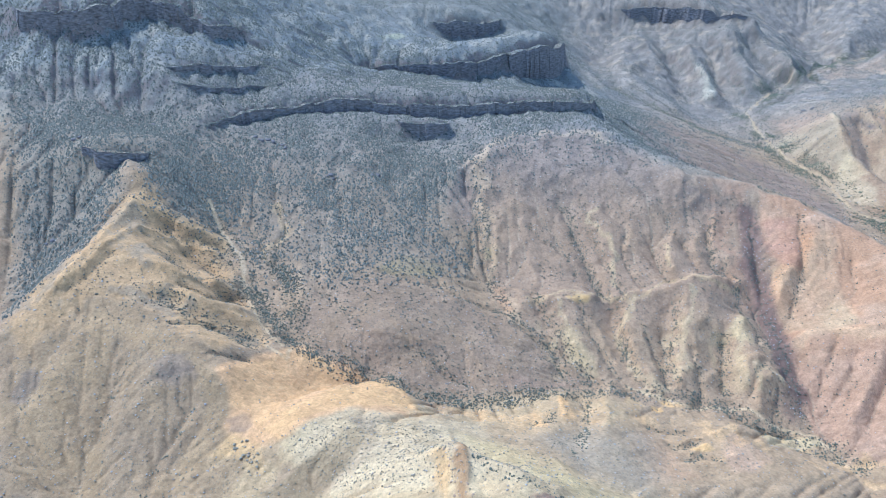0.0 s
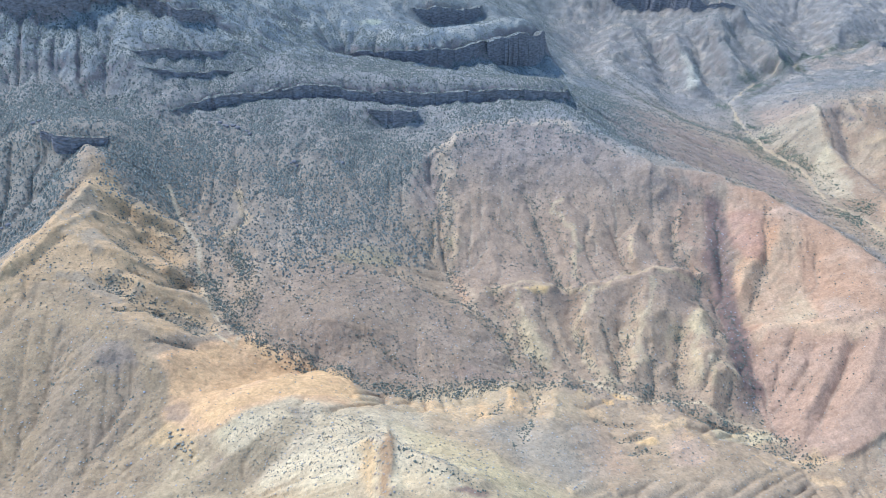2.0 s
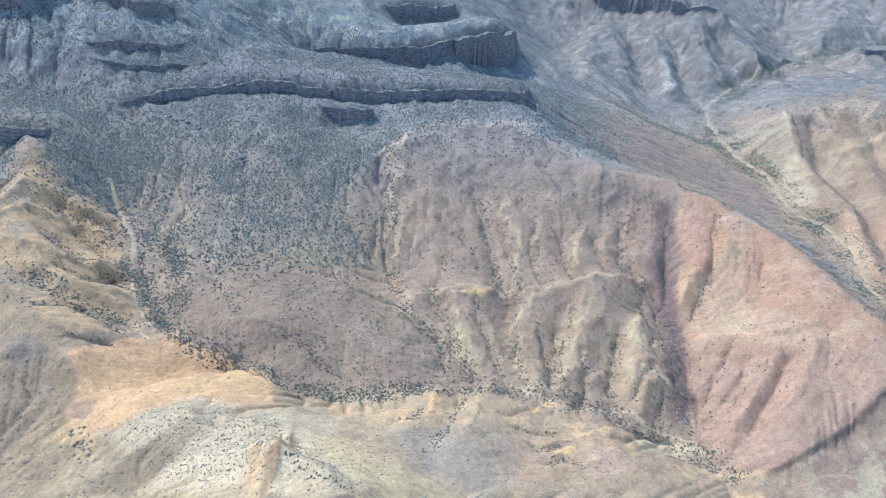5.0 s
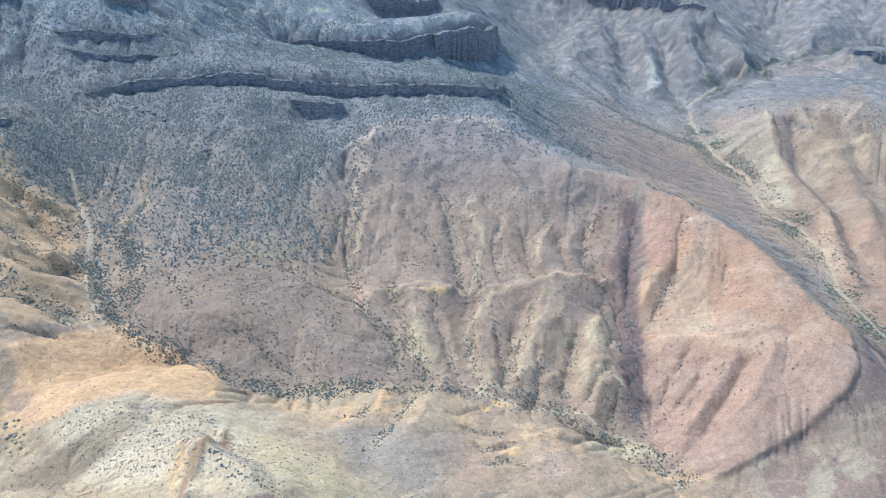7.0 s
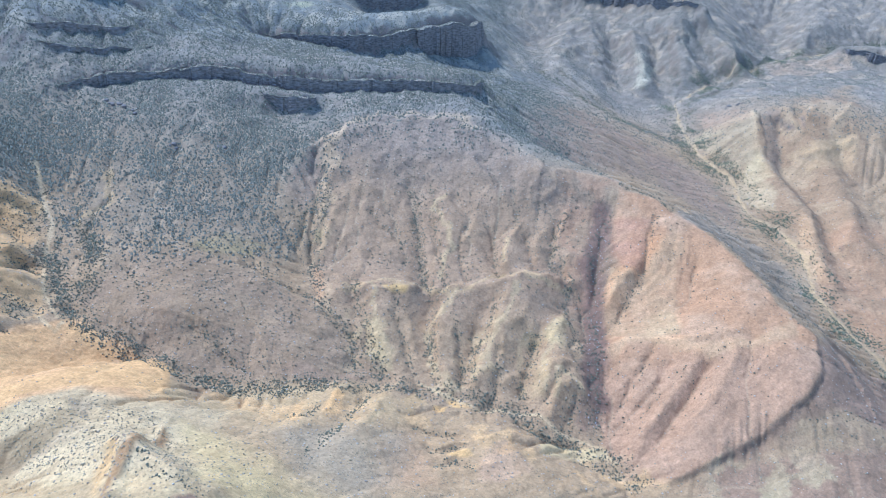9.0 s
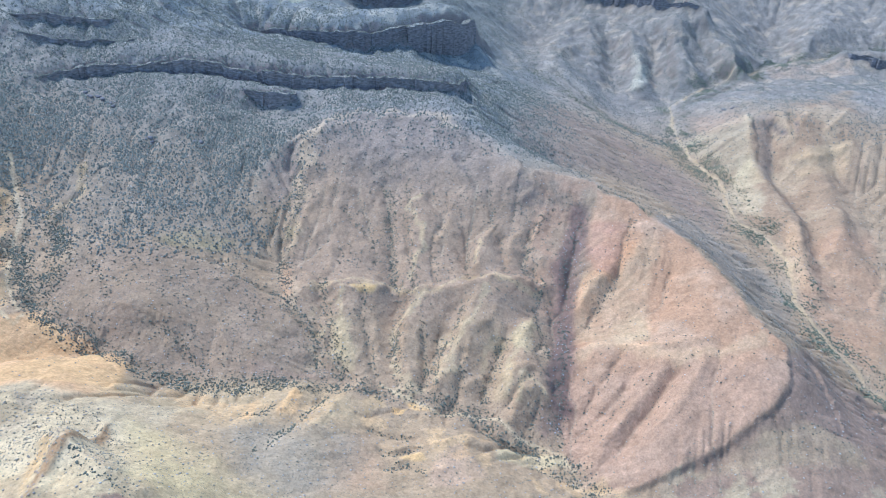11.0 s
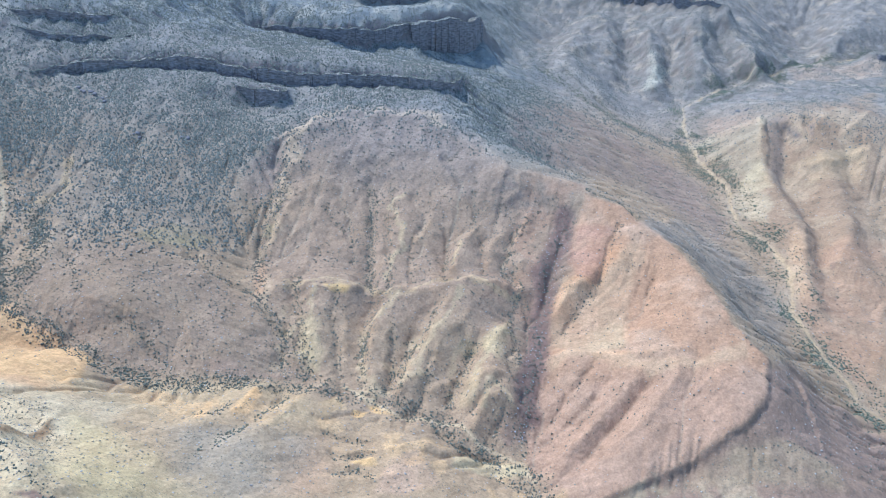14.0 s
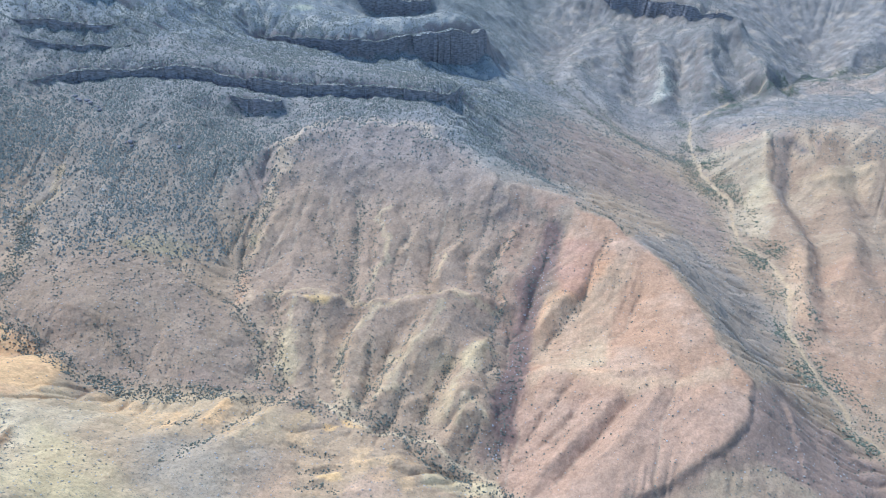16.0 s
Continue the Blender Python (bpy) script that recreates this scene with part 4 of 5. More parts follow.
stain((150, 132, 118), 0.75, 25, [(587, 1531), (749, 1569), (912, 1437), (941, 1538), (904, 1702), (834, 1781), (700, 1872), (555, 1923), (455, 1635), (471, 1373)])
paint(PALE * np.clip(0.8 + 0.6 * layers(X, Y, 16, 2, 141), 0.2, 1), SOIL * np.array((1.22, 1.18, 1.1)))
stream = off_line(X + 5 * rough(X, Y, 25, 81), Y + 5 * rough(X, Y, 25, 83), river)
stream = stream + 2.0 * REMOTE + 3.5 * rough(X, Y, 60, 82) + 2 * rough(X, Y, 17, 84)
paint(smooth(20, 8, stream) * 0.3, tone(180, 164, 140))
paint(smooth(4.2, 2.0, stream), tone(196, 172, 138))
brook = off_line(X + 3 * rough(X, Y, 18, 85), Y + 3 * rough(X, Y, 18, 87), left_wash[:4])
paint(smooth(4, 2, brook) * 0.75, tone(196, 178, 150))
SOIL *= (1 + 0.14 * layers(X, Y, 30, 3, 91) + 0.13 * layers(X, Y, 7, 2, 97) + 0.22 * REMOTE * layers(X, Y, 26, 2, 99))[..., None]
SOIL *= 1 + (np.array((1.12, 1.0, 0.84)) - 1) * np.maximum(smooth(1500, 1150, wy), 0.85 * smooth(330, 520, wx) * smooth(2150, 1800, wy))[..., None]
SOIL *= 1 + (np.array((1.0, 0.93, 0.84)) - 1) * REMOTE[..., None]
SOIL = np.clip(SOIL, 0.01, 0.8)

GRASSY = 1 - np.maximum.reduce([0.9 * zone(ring_lobes, 6), 0.45 * zone(ring_red, 4), 0.5 * zone(ring_white, 22)])

# ---- materials ----


def material(name, rough_value=0.95):
    m = bpy.data.materials.new(name)
    m.use_nodes = True
    shade = m.node_tree.nodes["Principled BSDF"]
    shade.inputs["Roughness"].default_value = rough_value
    shade.inputs["Specular IOR Level"].default_value = 0.15
    return m, m.node_tree.nodes, m.node_tree.links, shade


ground_mat, n, l, shade = material("dry_soil")
soil = n.new("ShaderNodeAttribute")
soil.attribute_name = "soil"
place = n.new("ShaderNodeNewGeometry")
grain = n.new("ShaderNodeTexNoise")
grain.inputs["Scale"].default_value, grain.inputs["Detail"].default_value, grain.inputs["Roughness"].default_value = 0.3, 7, 0.78
l.new(place.outputs["Position"], grain.inputs["Vector"])
scale = n.new("ShaderNodeMapRange")
scale.inputs["From Min"].default_value, scale.inputs["From Max"].default_value = 0.3, 0.7
scale.inputs["To Min"].default_value, scale.inputs["To Max"].default_value = 0.72, 1.28
l.new(grain.outputs["Fac"], scale.inputs["Value"])
mixed = n.new("ShaderNodeMix")
mixed.data_type, mixed.blend_type = "RGBA", "MULTIPLY"
mixed.inputs["Factor"].default_value = 1
l.new(soil.outputs["Color"], mixed.inputs["A"])
l.new(scale.outputs["Result"], mixed.inputs["B"])
tufts = n.new("ShaderNodeTexVoronoi")
tufts.inputs["Scale"].default_value = 0.32
l.new(place.outputs["Position"], tufts.inputs["Vector"])
size = n.new("ShaderNodeMapRange")
size.inputs["From Min"].default_value, size.inputs["From Max"].default_value = 0.18, 0.3
size.inputs["To Min"].default_value, size.inputs["To Max"].default_value = 0.62, 0.0
l.new(tufts.outputs["Distance"], size.inputs["Value"])
tufted = n.new("ShaderNodeMix")
tufted.data_type = "RGBA"
tufted.inputs["B"].default_value = (0.14, 0.135, 0.1, 1)
drift = n.new("ShaderNodeTexNoise")
drift.inputs["Scale"].default_value, drift.inputs["Detail"].default_value = 0.03, 4
l.new(place.outputs["Position"], drift.inputs["Vector"])
sparse = n.new("ShaderNodeMapRange")
sparse.inputs["From Min"].default_value, sparse.inputs["From Max"].default_value = 0.34, 0.6
l.new(drift.outputs["Fac"], sparse.inputs["Value"])
patchy = n.new("ShaderNodeMath")
patchy.operation = "MULTIPLY"
l.new(size.outputs["Result"], patchy.inputs[0])
l.new(sparse.outputs["Result"], patchy.inputs[1])
cover = n.new("ShaderNodeMath")
cover.operation = "MULTIPLY"
l.new(patchy.outputs["Value"], cover.inputs[0])
l.new(soil.outputs["Alpha"], cover.inputs[1])
l.new(cover.outputs["Value"], tufted.inputs["Factor"])
l.new(mixed.outputs["Result"], tufted.inputs["A"])
l.new(tufted.outputs["Result"], shade.inputs["Base Color"])
bump = n.new("ShaderNodeBump")
bump.inputs["Strength"].default_value, bump.inputs["Distance"].default_value = 0.6, 1.6
l.new(grain.outputs["Fac"], bump.inputs["Height"])
furrow = n.new("ShaderNodeTexNoise")
furrow.inputs["Scale"].default_value, furrow.inputs["Detail"].default_value, furrow.inputs["Roughness"].default_value = 0.08, 5, 0.6
l.new(place.outputs["Position"], furrow.inputs["Vector"])
creases = n.new("ShaderNodeBump")
creases.inputs["Strength"].default_value, creases.inputs["Distance"].default_value = 0.55, 4.5
l.new(furrow.outputs["Fac"], creases.inputs["Height"])
l.new(creases.outputs["Normal"], bump.inputs["Normal"])
l.new(bump.outputs["Normal"], shade.inputs["Normal"])


def leaf_material(name, dark, light):
    m, n, l, shade = material(name, 0.8)
    place = n.new("ShaderNodeNewGeometry")
    ramp = n.new("ShaderNodeValToRGB")
    ramp.color_ramp.elements[0].color, ramp.color_ramp.elements[1].color = (*dark, 1), (*light, 1)
    l.new(place.outputs["Random Per Island"], ramp.inputs["Fac"])
    l.new(ramp.outputs["Color"], shade.inputs["Base Color"])
    return m


shrub_mat = leaf_material("shrub_leaves", (0.19, 0.16, 0.102), (0.34, 0.285, 0.19))
brush_mat = leaf_material("dark_brush", (0.125, 0.11, 0.075), (0.22, 0.195, 0.135))
juniper_mat = leaf_material("juniper_needles", (0.09, 0.088, 0.066), (0.19, 0.18, 0.137))
thicket_mat = leaf_material("thicket_leaves", (0.105, 0.102, 0.068), (0.21, 0.195, 0.13))
river_mat = leaf_material("riverside_leaves", (0.11, 0.115, 0.072), (0.21, 0.205, 0.125))
stone_mat = leaf_material("pale_stone", (0.3, 0.24, 0.18), (0.5, 0.43, 0.34))

# ---- the ground as one mesh ----


def sheet(name, x, y, z, colours, mat):
    me = bpy.data.meshes.new(name)
    nr, nc = x.shape
    ids = np.arange(nr * nc).reshape(nr, nc)
    quads = np.stack([ids[:-1, :-1], ids[:-1, 1:], ids[1:, 1:], ids[1:, :-1]], -1).reshape(-1, 4)
    me.vertices.add(nr * nc)
    me.vertices.foreach_set("co", np.stack([x, y, z], -1).astype(np.float32).ravel())
    me.loops.add(quads.size)
    me.loops.foreach_set("vertex_index", quads.astype(np.int32).ravel())
    me.polygons.add(len(quads))
    me.polygons.foreach_set("loop_start", np.arange(0, quads.size, 4, dtype=np.int32))
    me.polygons.foreach_set("use_smooth", np.ones(len(quads), bool))
    me.update(calc_edges=True)
    layer = me.color_attributes.new("soil", "FLOAT_COLOR", "POINT")
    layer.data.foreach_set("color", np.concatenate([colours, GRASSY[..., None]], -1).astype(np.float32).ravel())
    me.materials.append(mat)
    return new(name, me)


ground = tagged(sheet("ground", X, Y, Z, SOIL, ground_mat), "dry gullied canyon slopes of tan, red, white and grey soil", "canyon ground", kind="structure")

# ---- plants and stones ----
chance = np.random.default_rng(7)
core_x, core_y, core_z = X[core], Y[core], Z[core]


def at(i, j):
    """Places on the sheet for fractional rows and columns of its fine part."""
    i0, j0 = i.astype(int), j.astype(int)
    a, b = i - i0, j - j0

    def pick(g):
        return g[i0, j0] * (1 - a) * (1 - b) + g[i0 + 1, j0] * a * (1 - b) + g[i0, j0 + 1] * (1 - a) * b + g[i0 + 1, j0 + 1] * a * b
    return np.stack([pick(core_x), pick(core_y), pick(core_z)], -1)


area = np.gradient(core_x, axis=1) * np.gradient(core_y, axis=0)


def scatter(density):
    """Random places, so many to the square metre as density says."""
    want = (density * area)[:-1, :-1].ravel()
    total = chance.poisson(want.sum())
    pick = np.searchsorted(np.cumsum(want), chance.random(total) * want.sum())
    i, j = np.divmod(np.clip(pick, 0, want.size - 1), density.shape[1] - 1)
    return at(i + chance.random(total), j + chance.random(total))


ICO = bmesh.new()
bmesh.ops.create_icosphere(ICO, subdivisions=1, radius=1)
ICO_V = np.array([v.co[:] for v in ICO.verts])
ICO_F = np.array([[v.index for v in f.verts] for f in ICO.faces])
ICO.free()


OCTA_V = np.array([(1, 0, 0), (0, 1, 0), (-1, 0, 0), (0, -1, 0), (0, 0, 1), (0, 0, -1)], float)
OCTA_F = np.array([(0, 1, 4), (1, 2, 4), (2, 3, 4), (3, 0, 4), (1, 0, 5), (2, 1, 5), (3, 2, 5), (0, 3, 5)])


def clump(lumps, seed):
    """A bush of a few knobbly lumps, about 1 m across, as points and triangles."""
    r = np.random.default_rng(seed)
    if lumps < 0:
        q = OCTA_V[:5] * r.uniform(0.4, 0.62, (5, 1)) * (1, 1, 1.3)
        return q + (0, 0, 0.05), OCTA_F[:4]
    if lumps == 0:
        return OCTA_V * r.uniform(0.38, 0.6, (6, 1)) * (1, 1, 0.85) + (0, 0, 0.25), OCTA_F
    pts, tris = [], []
    for k in range(lumps):
        turn = r.random() * 6.28
        c = np.array((math.cos(turn) * 0.24, math.sin(turn) * 0.24, r.uniform(0.22, 0.42))) * (k > 0) + np.array((0, 0, 0.25)) * (k == 0)
        size = r.uniform(0.26, 0.38) if k else 0.42
        p = ICO_V * size * r.uniform(0.72, 1.25, (len(ICO_V), 1)) * (1, 1, 0.85) + c
        pts.append(p)
        tris.append(ICO_F + k * len(ICO_V))
    return np.concatenate(pts), np.concatenate(tris)


def grow(name, places, sizes, mat, lumps=2, tall=1.0, label="", category=""):
    """Many plants or stones as one mesh."""
    kinds = [clump(lumps, 100 + k) for k in range(7)]
    vs, fs, base = [], [], 0
    which = chance.integers(0, 7, len(places))
    for k, (p, t) in enumerate(kinds):
        sel = which == k
        c, s, turn = places[sel], sizes[sel], chance.random(sel.sum()) * 6.28
        co, si = np.cos(turn)[:, None], np.sin(turn)[:, None]
        wide = s[:, None] * chance.uniform(0.85, 1.2, (len(c), 1))
        x = (p[None, :, 0] * co - p[None, :, 1] * si) * wide + c[:, 0:1]
        y = (p[None, :, 0] * si + p[None, :, 1] * co) * wide + c[:, 1:2]
        z = p[None, :, 2] * s[:, None] * tall + c[:, 2:3] - 0.12 * s[:, None]
        vs.append(np.stack([x, y, z], -1).reshape(-1, 3))
        fs.append((t[None] + (np.arange(len(c)) * len(p))[:, None, None]).reshape(-1, 3) + base)
        base += len(c) * len(p)
    co, tri = np.concatenate(vs), np.concatenate(fs)
    me = bpy.data.meshes.new(name)
    me.vertices.add(len(co))
    me.vertices.foreach_set("co", co.astype(np.float32).ravel())
    me.loops.add(tri.size)
    me.loops.foreach_set("vertex_index", tri.astype(np.int32).ravel())
    me.polygons.add(len(tri))
    me.polygons.foreach_set("loop_start", np.arange(0, tri.size, 3, dtype=np.int32))
    me.update(calc_edges=True)
    me.materials.append(mat)
    return tagged(new(name, me), label, category, kind="stuff")


# ---- rock faces ----


def height(x, y):
    """The height of the sheet at places within its fine part."""
    i = np.clip(np.interp(y, ys[25:25 + ROWS_FINE], np.arange(ROWS_FINE)), 0, ROWS_FINE - 1.001)
    w, e = np.interp(y, ys, west), np.interp(y, ys, east)
    j = np.clip((x - w) / (e - w) * (COLS_FINE - 1), 0, COLS_FINE - 1.001)
    return at(i, j)[..., 2]


rock_mat, n, l, shade = material("banded_rock")
place = n.new("ShaderNodeNewGeometry")
beds = n.new("ShaderNodeTexNoise")
beds.inputs["Scale"].default_value, beds.inputs["Detail"].default_value = 1.0, 5
stretch = n.new("ShaderNodeVectorMath")
stretch.operation = "MULTIPLY"
stretch.inputs[1].default_value = (0.12, 0.12, 0.3)
l.new(place.outputs["Position"], stretch.inputs[0])
l.new(stretch.outputs["Vector"], beds.inputs["Vector"])
ramp = n.new("ShaderNodeValToRGB")
ramp.color_ramp.elements[0].position, ramp.color_ramp.elements[1].position = 0.3, 0.7
ramp.color_ramp.elements[0].color, ramp.color_ramp.elements[1].color = (0.1, 0.088, 0.082, 1), (0.26, 0.225, 0.2, 1)
l.new(beds.outputs["Fac"], ramp.inputs["Fac"])
l.new(ramp.outputs["Color"], shade.inputs["Base Color"])
grit = n.new("ShaderNodeTexNoise")
grit.inputs["Scale"].default_value, grit.inputs["Detail"].default_value = 0.5, 6
l.new(place.outputs["Position"], grit.inputs["Vector"])
bump = n.new("ShaderNodeBump")
bump.inputs["Strength"].default_value, bump.inputs["Distance"].default_value = 0.8, 1.0
l.new(grit.outputs["Fac"], bump.inputs["Height"])
l.new(bump.outputs["Normal"], shade.inputs["Normal"])


RIM_TREES = []
JOINED = {id(rim_upper): (1, 0), id(rim_corner): (0, 1)}


def rock_face(rim, drop, out, seed):
    """A cliff of jointed, ledged rock along a rim, capped where the slope above begins."""
    pts = np.array([tuple(p) for p in dense(rim, 1.6)])
    run = np.gradient(pts[:, :2], axis=0)
    for _ in range(6):
        run = (np.roll(run, 1, 0) + run * 2 + np.roll(run, -1, 0)) / 4
    run /= np.linalg.norm(run, axis=1)[:, None] + 1e-9
    face = np.stack([run[:, 1], -run[:, 0]], 1)
    s = np.arange(len(pts)) * 1.6
    first, last = JOINED.get(id(rim), (1, 1))
    tip = np.minimum(s + 1e6 * (1 - first), s[-1] - s + 1e6 * (1 - last))
    ends = np.clip(tip / (0.18 * s[-1]), 0, 1)
    tall = drop * (0.3 + 0.7 * ends) * np.clip(0.9 + 0.55 * layers(s, s * 0 + seed, 70, 3, seed), 0.25, 1.4)
    block = np.floor(s / 8.5 + 1.3 * rough(s, s * 0 + 5, 26, seed + 2)).astype(np.int64)
    jut, notch = lattice(block, block * 0, seed + 3) / 6.3, lattice(block, block * 0 + 9, seed + 3) / 6.3
    butt = 8.0 * layers(s, s * 0 + 3, 44, 2, seed + 1) + 4.5 * (jut - jut.mean())
    butt = np.maximum(butt, -0.3 * out - 1)
    fade = smooth(0, 0.12, tip / s[-1])
    crown = 3.0 * (notch - notch.max()) * np.clip(drop / 24, 0.4, 1.4)
    levels = np.r_[-0.25, 0.0, np.repeat(np.linspace(0.06, 1.3, 11), 2)[:-1]]
    rows = []
    back = height(pts[:, 0] - face[:, 0] * 5, pts[:, 1] - face[:, 1] * 5)
    for _ in range(60):
        back = (np.r_[back[:1], back[:-1]] + 2 * back + np.r_[back[1:], back[-1:]]) / 4
    for k, f in enumerate(levels):
        if k == 0:
            o, z = -3.0 + 0 * s, height(pts[:, 0] - face[:, 0] * 3, pts[:, 1] - face[:, 1] * 3) - 1.0
        else:
            bed = (k + 1) // 2
            shelf = lattice(block // 2, block * 0 + bed, seed + 4) / 6.3
            o = out * 0.9 + 1.0 + butt * (0.55 + 0.45 * f) + f * tall * 0.16 + 1.5 * shelf + 0.5 * rough(s, s * 0 + bed * 40, 4, seed + 5)
            o = -3.0 + (o + 3.0) * fade
            deep = 0.7 * drop * (k == len(levels) - 1)
            z = back + 0.3 - deep - f * tall * 1.1 + crown * max(0.0, 1 - f * 2) - 0.7 * (k % 2 == 1) * (k > 1) + (k > 1) * 0.5 * rough(s, s * 0 + bed * 60, 8, seed + 6)
        rows.append(np.stack([pts[:, 0] + face[:, 0] * o, pts[:, 1] + face[:, 1] * o, z], -1))
    g = np.array(rows)
    for _ in range(int(s[-1] * (0.9 if rim is not red_scarp else 0.25))):
        k, w = chance.integers(0, len(s)), chance.uniform(0.15, 1.0)
        RIM_TREES.append(g[0, k] * (1 - w) + g[1, k] * w)
    ids = np.arange(g.shape[0] * g.shape[1]).reshape(g.shape[:2])
    quads = np.stack([ids[:-1, :-1], ids[1:, :-1], ids[1:, 1:], ids[:-1, 1:]], -1).reshape(-1, 4)
    me = bpy.data.meshes.new("cliff")
    me.from_pydata(g.reshape(-1, 3).tolist(), [], quads.tolist())
    me.materials.append(rock_mat)
    me.materials.append(ground_mat)
    for k in range(g.shape[1] - 1):
        me.polygons[k].material_index = 1
    layer = me.color_attributes.new("soil", "FLOAT_COLOR", "POINT")
    inner = pts[:, :2] - face * 16
    row = np.clip(np.interp(inner[:, 1], ys[25:25 + ROWS_FINE], np.arange(ROWS_FINE)), 0, ROWS_FINE - 1).astype(int)
    w, e = np.interp(inner[:, 1], ys, west), np.interp(inner[:, 1], ys, east)
    col = np.clip((inner[:, 0] - w) / (e - w) * (COLS_FINE - 1), 0, COLS_FINE - 1).astype(int)
    cap = np.c_[SOIL[core][row, col], np.ones(len(pts))]
    layer.data.foreach_set("color", np.tile(cap, (g.shape[0], 1)).astype(np.float32).ravel())
    return tagged(new("cliff", me), "brown bedded rock cliff along the rim of a bench", "cliff", kind="structure")


for k, (rim, drop, out, step) in enumerate(CLIFFS):
    if drop < 10:
        continue
    rock_face(rim, drop, out, 300 + 10 * k)

cx, cy = core_x, core_y
woods = np.maximum(smooth(-70, 60, inside(wx[core], wy[core], ring_juniper)), smooth(-20, 30, inside(cx, cy, ring_west)))
woods = np.maximum(woods, smooth(1300, 1500, cy) * smooth(650, 450, cx))
woods = np.maximum(woods, 0.8 * smooth(1750, 2100, cy))
thick = smooth(-0.3, 0.35, layers(cx, cy, 150, 4, 201, 0.6))
in_view = smooth(-40, 0, cx + 260 + 0.43 * cy)
woods_density = woods * (0.38 + 0.62 * thick) * 0.1 * (1.0 + 0.55 * smooth(1420, 1300, cy)) * (0.5 + 0.5 * smooth(2000, 1850, cy)) * smooth(3200, 2500, cy) * in_view
bare = np.maximum(smooth(-5, 10, inside(cx, cy, ring_lobes)) * 0.9, smooth(-5, 10, inside(cx, cy, ring_red)) * 0.55)
for amount, ring in ((0.8, [(22, 1244), (46, 1304), (74, 1293), (78, 1231), (73, 1133), (41, 1098), (15, 1142)]),
                     (0.7, [(-230, 1132), (-180, 1164), (-138, 1100), (-156, 1056), (-198, 1062)]), (0.6, [(-273, 1134), (-223, 1151), (-169, 1079), (-211, 1047)])):
    woods_density *= 1 - amount * smooth(-10, 12, inside(fx[core], fy[core], ring))
woods_density *= smooth(2, 6, off_line(cx + 4 * rough(cx, cy, 25, 221), cy, left_wash[:4])) * (1 - 0.85 * smooth(12, 5, off_line(cx, cy, mid_wash[:3])))
shrub_density = (1 - woods) * (1 - bare) * 0.011 * (0.2 + 1.1 * smooth(-0.3, 0.4, layers(cx, cy, 70, 3, 205)) + 4.0 * GULLY[core]) * smooth(2700, 1500, cy)
shrub_density *= 1 - 0.6 * smooth(-30, 30, inside(cx, cy, ring_east))
shrub_density += 0.006 * smooth(240, 90, off_line(cx, cy, river, 300)) * smooth(1040, 900, cx) * smooth(2000, 1800, cy)
shrub_density += smooth(-8, 10, inside(cx, cy, ring_white)) * 0.085 + smooth(-5, 40, inside(cx, cy, ring_dome)) * smooth(1120, 1280, cy) * smooth(-0.3, 0.4, layers(cx, cy, 60, 3, 215)) * 0.022
shrub_density += 0.022 * smooth(-0.4, 0.3, layers(cx, cy, 50, 3, 217)) * smooth(-160, -110, cx) * smooth(150, 90, cx) * smooth(810, 850, cy) * smooth(1060, 980, cy)
shrub_density += smooth(-8, 20, inside(cx, cy, ring_near)) * 0.012 + smooth(-8, 20, inside(cx, cy, ring_olive)) * smooth(260, 120, cx) * 0.012
wash_off = np.minimum(off_line(cx, cy, left_wash), off_line(cx, cy, mid_wash[2:]))
wash_off = np.minimum(wash_off, np.minimum(off_line(cx, cy, dome_gully[1:]) * 1.6, 9 + off_line(cx + 8, cy, red_gully) * 0.9))
for line in (slot_a, slot_b, slot_c):
    wash_off = np.minimum(wash_off, off_line(cx, cy, line) * 1.1)
for line in (rill_a, rill_d, rill_e, rill_f, rill_g, front_rill_b):
    wash_off = np.minimum(wash_off, off_line(cx, cy, line) * 2.4)
thicket_density = smooth(26, 4, wash_off) * (0.12 + 0.13 * smooth(30, 12, np.minimum(off_line(cx, cy, left_wash[3:12]), off_line(cx, cy, mid_wash[2:])))) * (0.5 + smooth(-0.3, 0.5, layers(cx, cy, 40, 2, 207)))
thicket_density += 0.115 * BUSHY[core]
thicket_density *= smooth(2, 5, off_line(cx, cy, left_wash[:4]))
river_off = off_line(cx, cy, river)
green_density = smooth(4, 8, river_off) * smooth(60, 12, river_off) * 0.09 * (0.15 + 1.6 * smooth(-0.2, 0.5, layers(cx, cy, 90, 2, 209)))
green_density += smooth(26, 8, off_line(cx, cy, side_wash[1:])) * 0.04

p = np.concatenate([scatter(woods_density), np.array(RIM_TREES)])
s = 2.0 + 2.7 * chance.random(len(p)) ** 1.8
for first, last, lumps, label in ((0, 1350, -1, "grey-green junipers scattered over stony slopes under the cliffs"), (1350, 9999, -1, "grey-green junipers on the far canyon sides")):
    sel = (p[:, 1] >= first) & (p[:, 1] < last)
    grow("juniper_woods", p[sel], s[sel] * 1.12 * (1 - 0.22 * smooth(1850, 2050, p[sel, 1])), juniper_mat, lumps, 1.05, label, "trees")
p = scatter(shrub_density * in_view)
close = p[:, 1] < 800
s = 0.85 + 1.9 * chance.random(len(p)) ** 2.8
grow("desert_shrubs", p[close], s[close], shrub_mat, 1, 0.9, "low dusty olive shrubs dotted over dry soil", "shrubs")
far_off = p[:, 1] > 1300
mid = ~close & ~far_off
s = s * 1.05 + 0.7
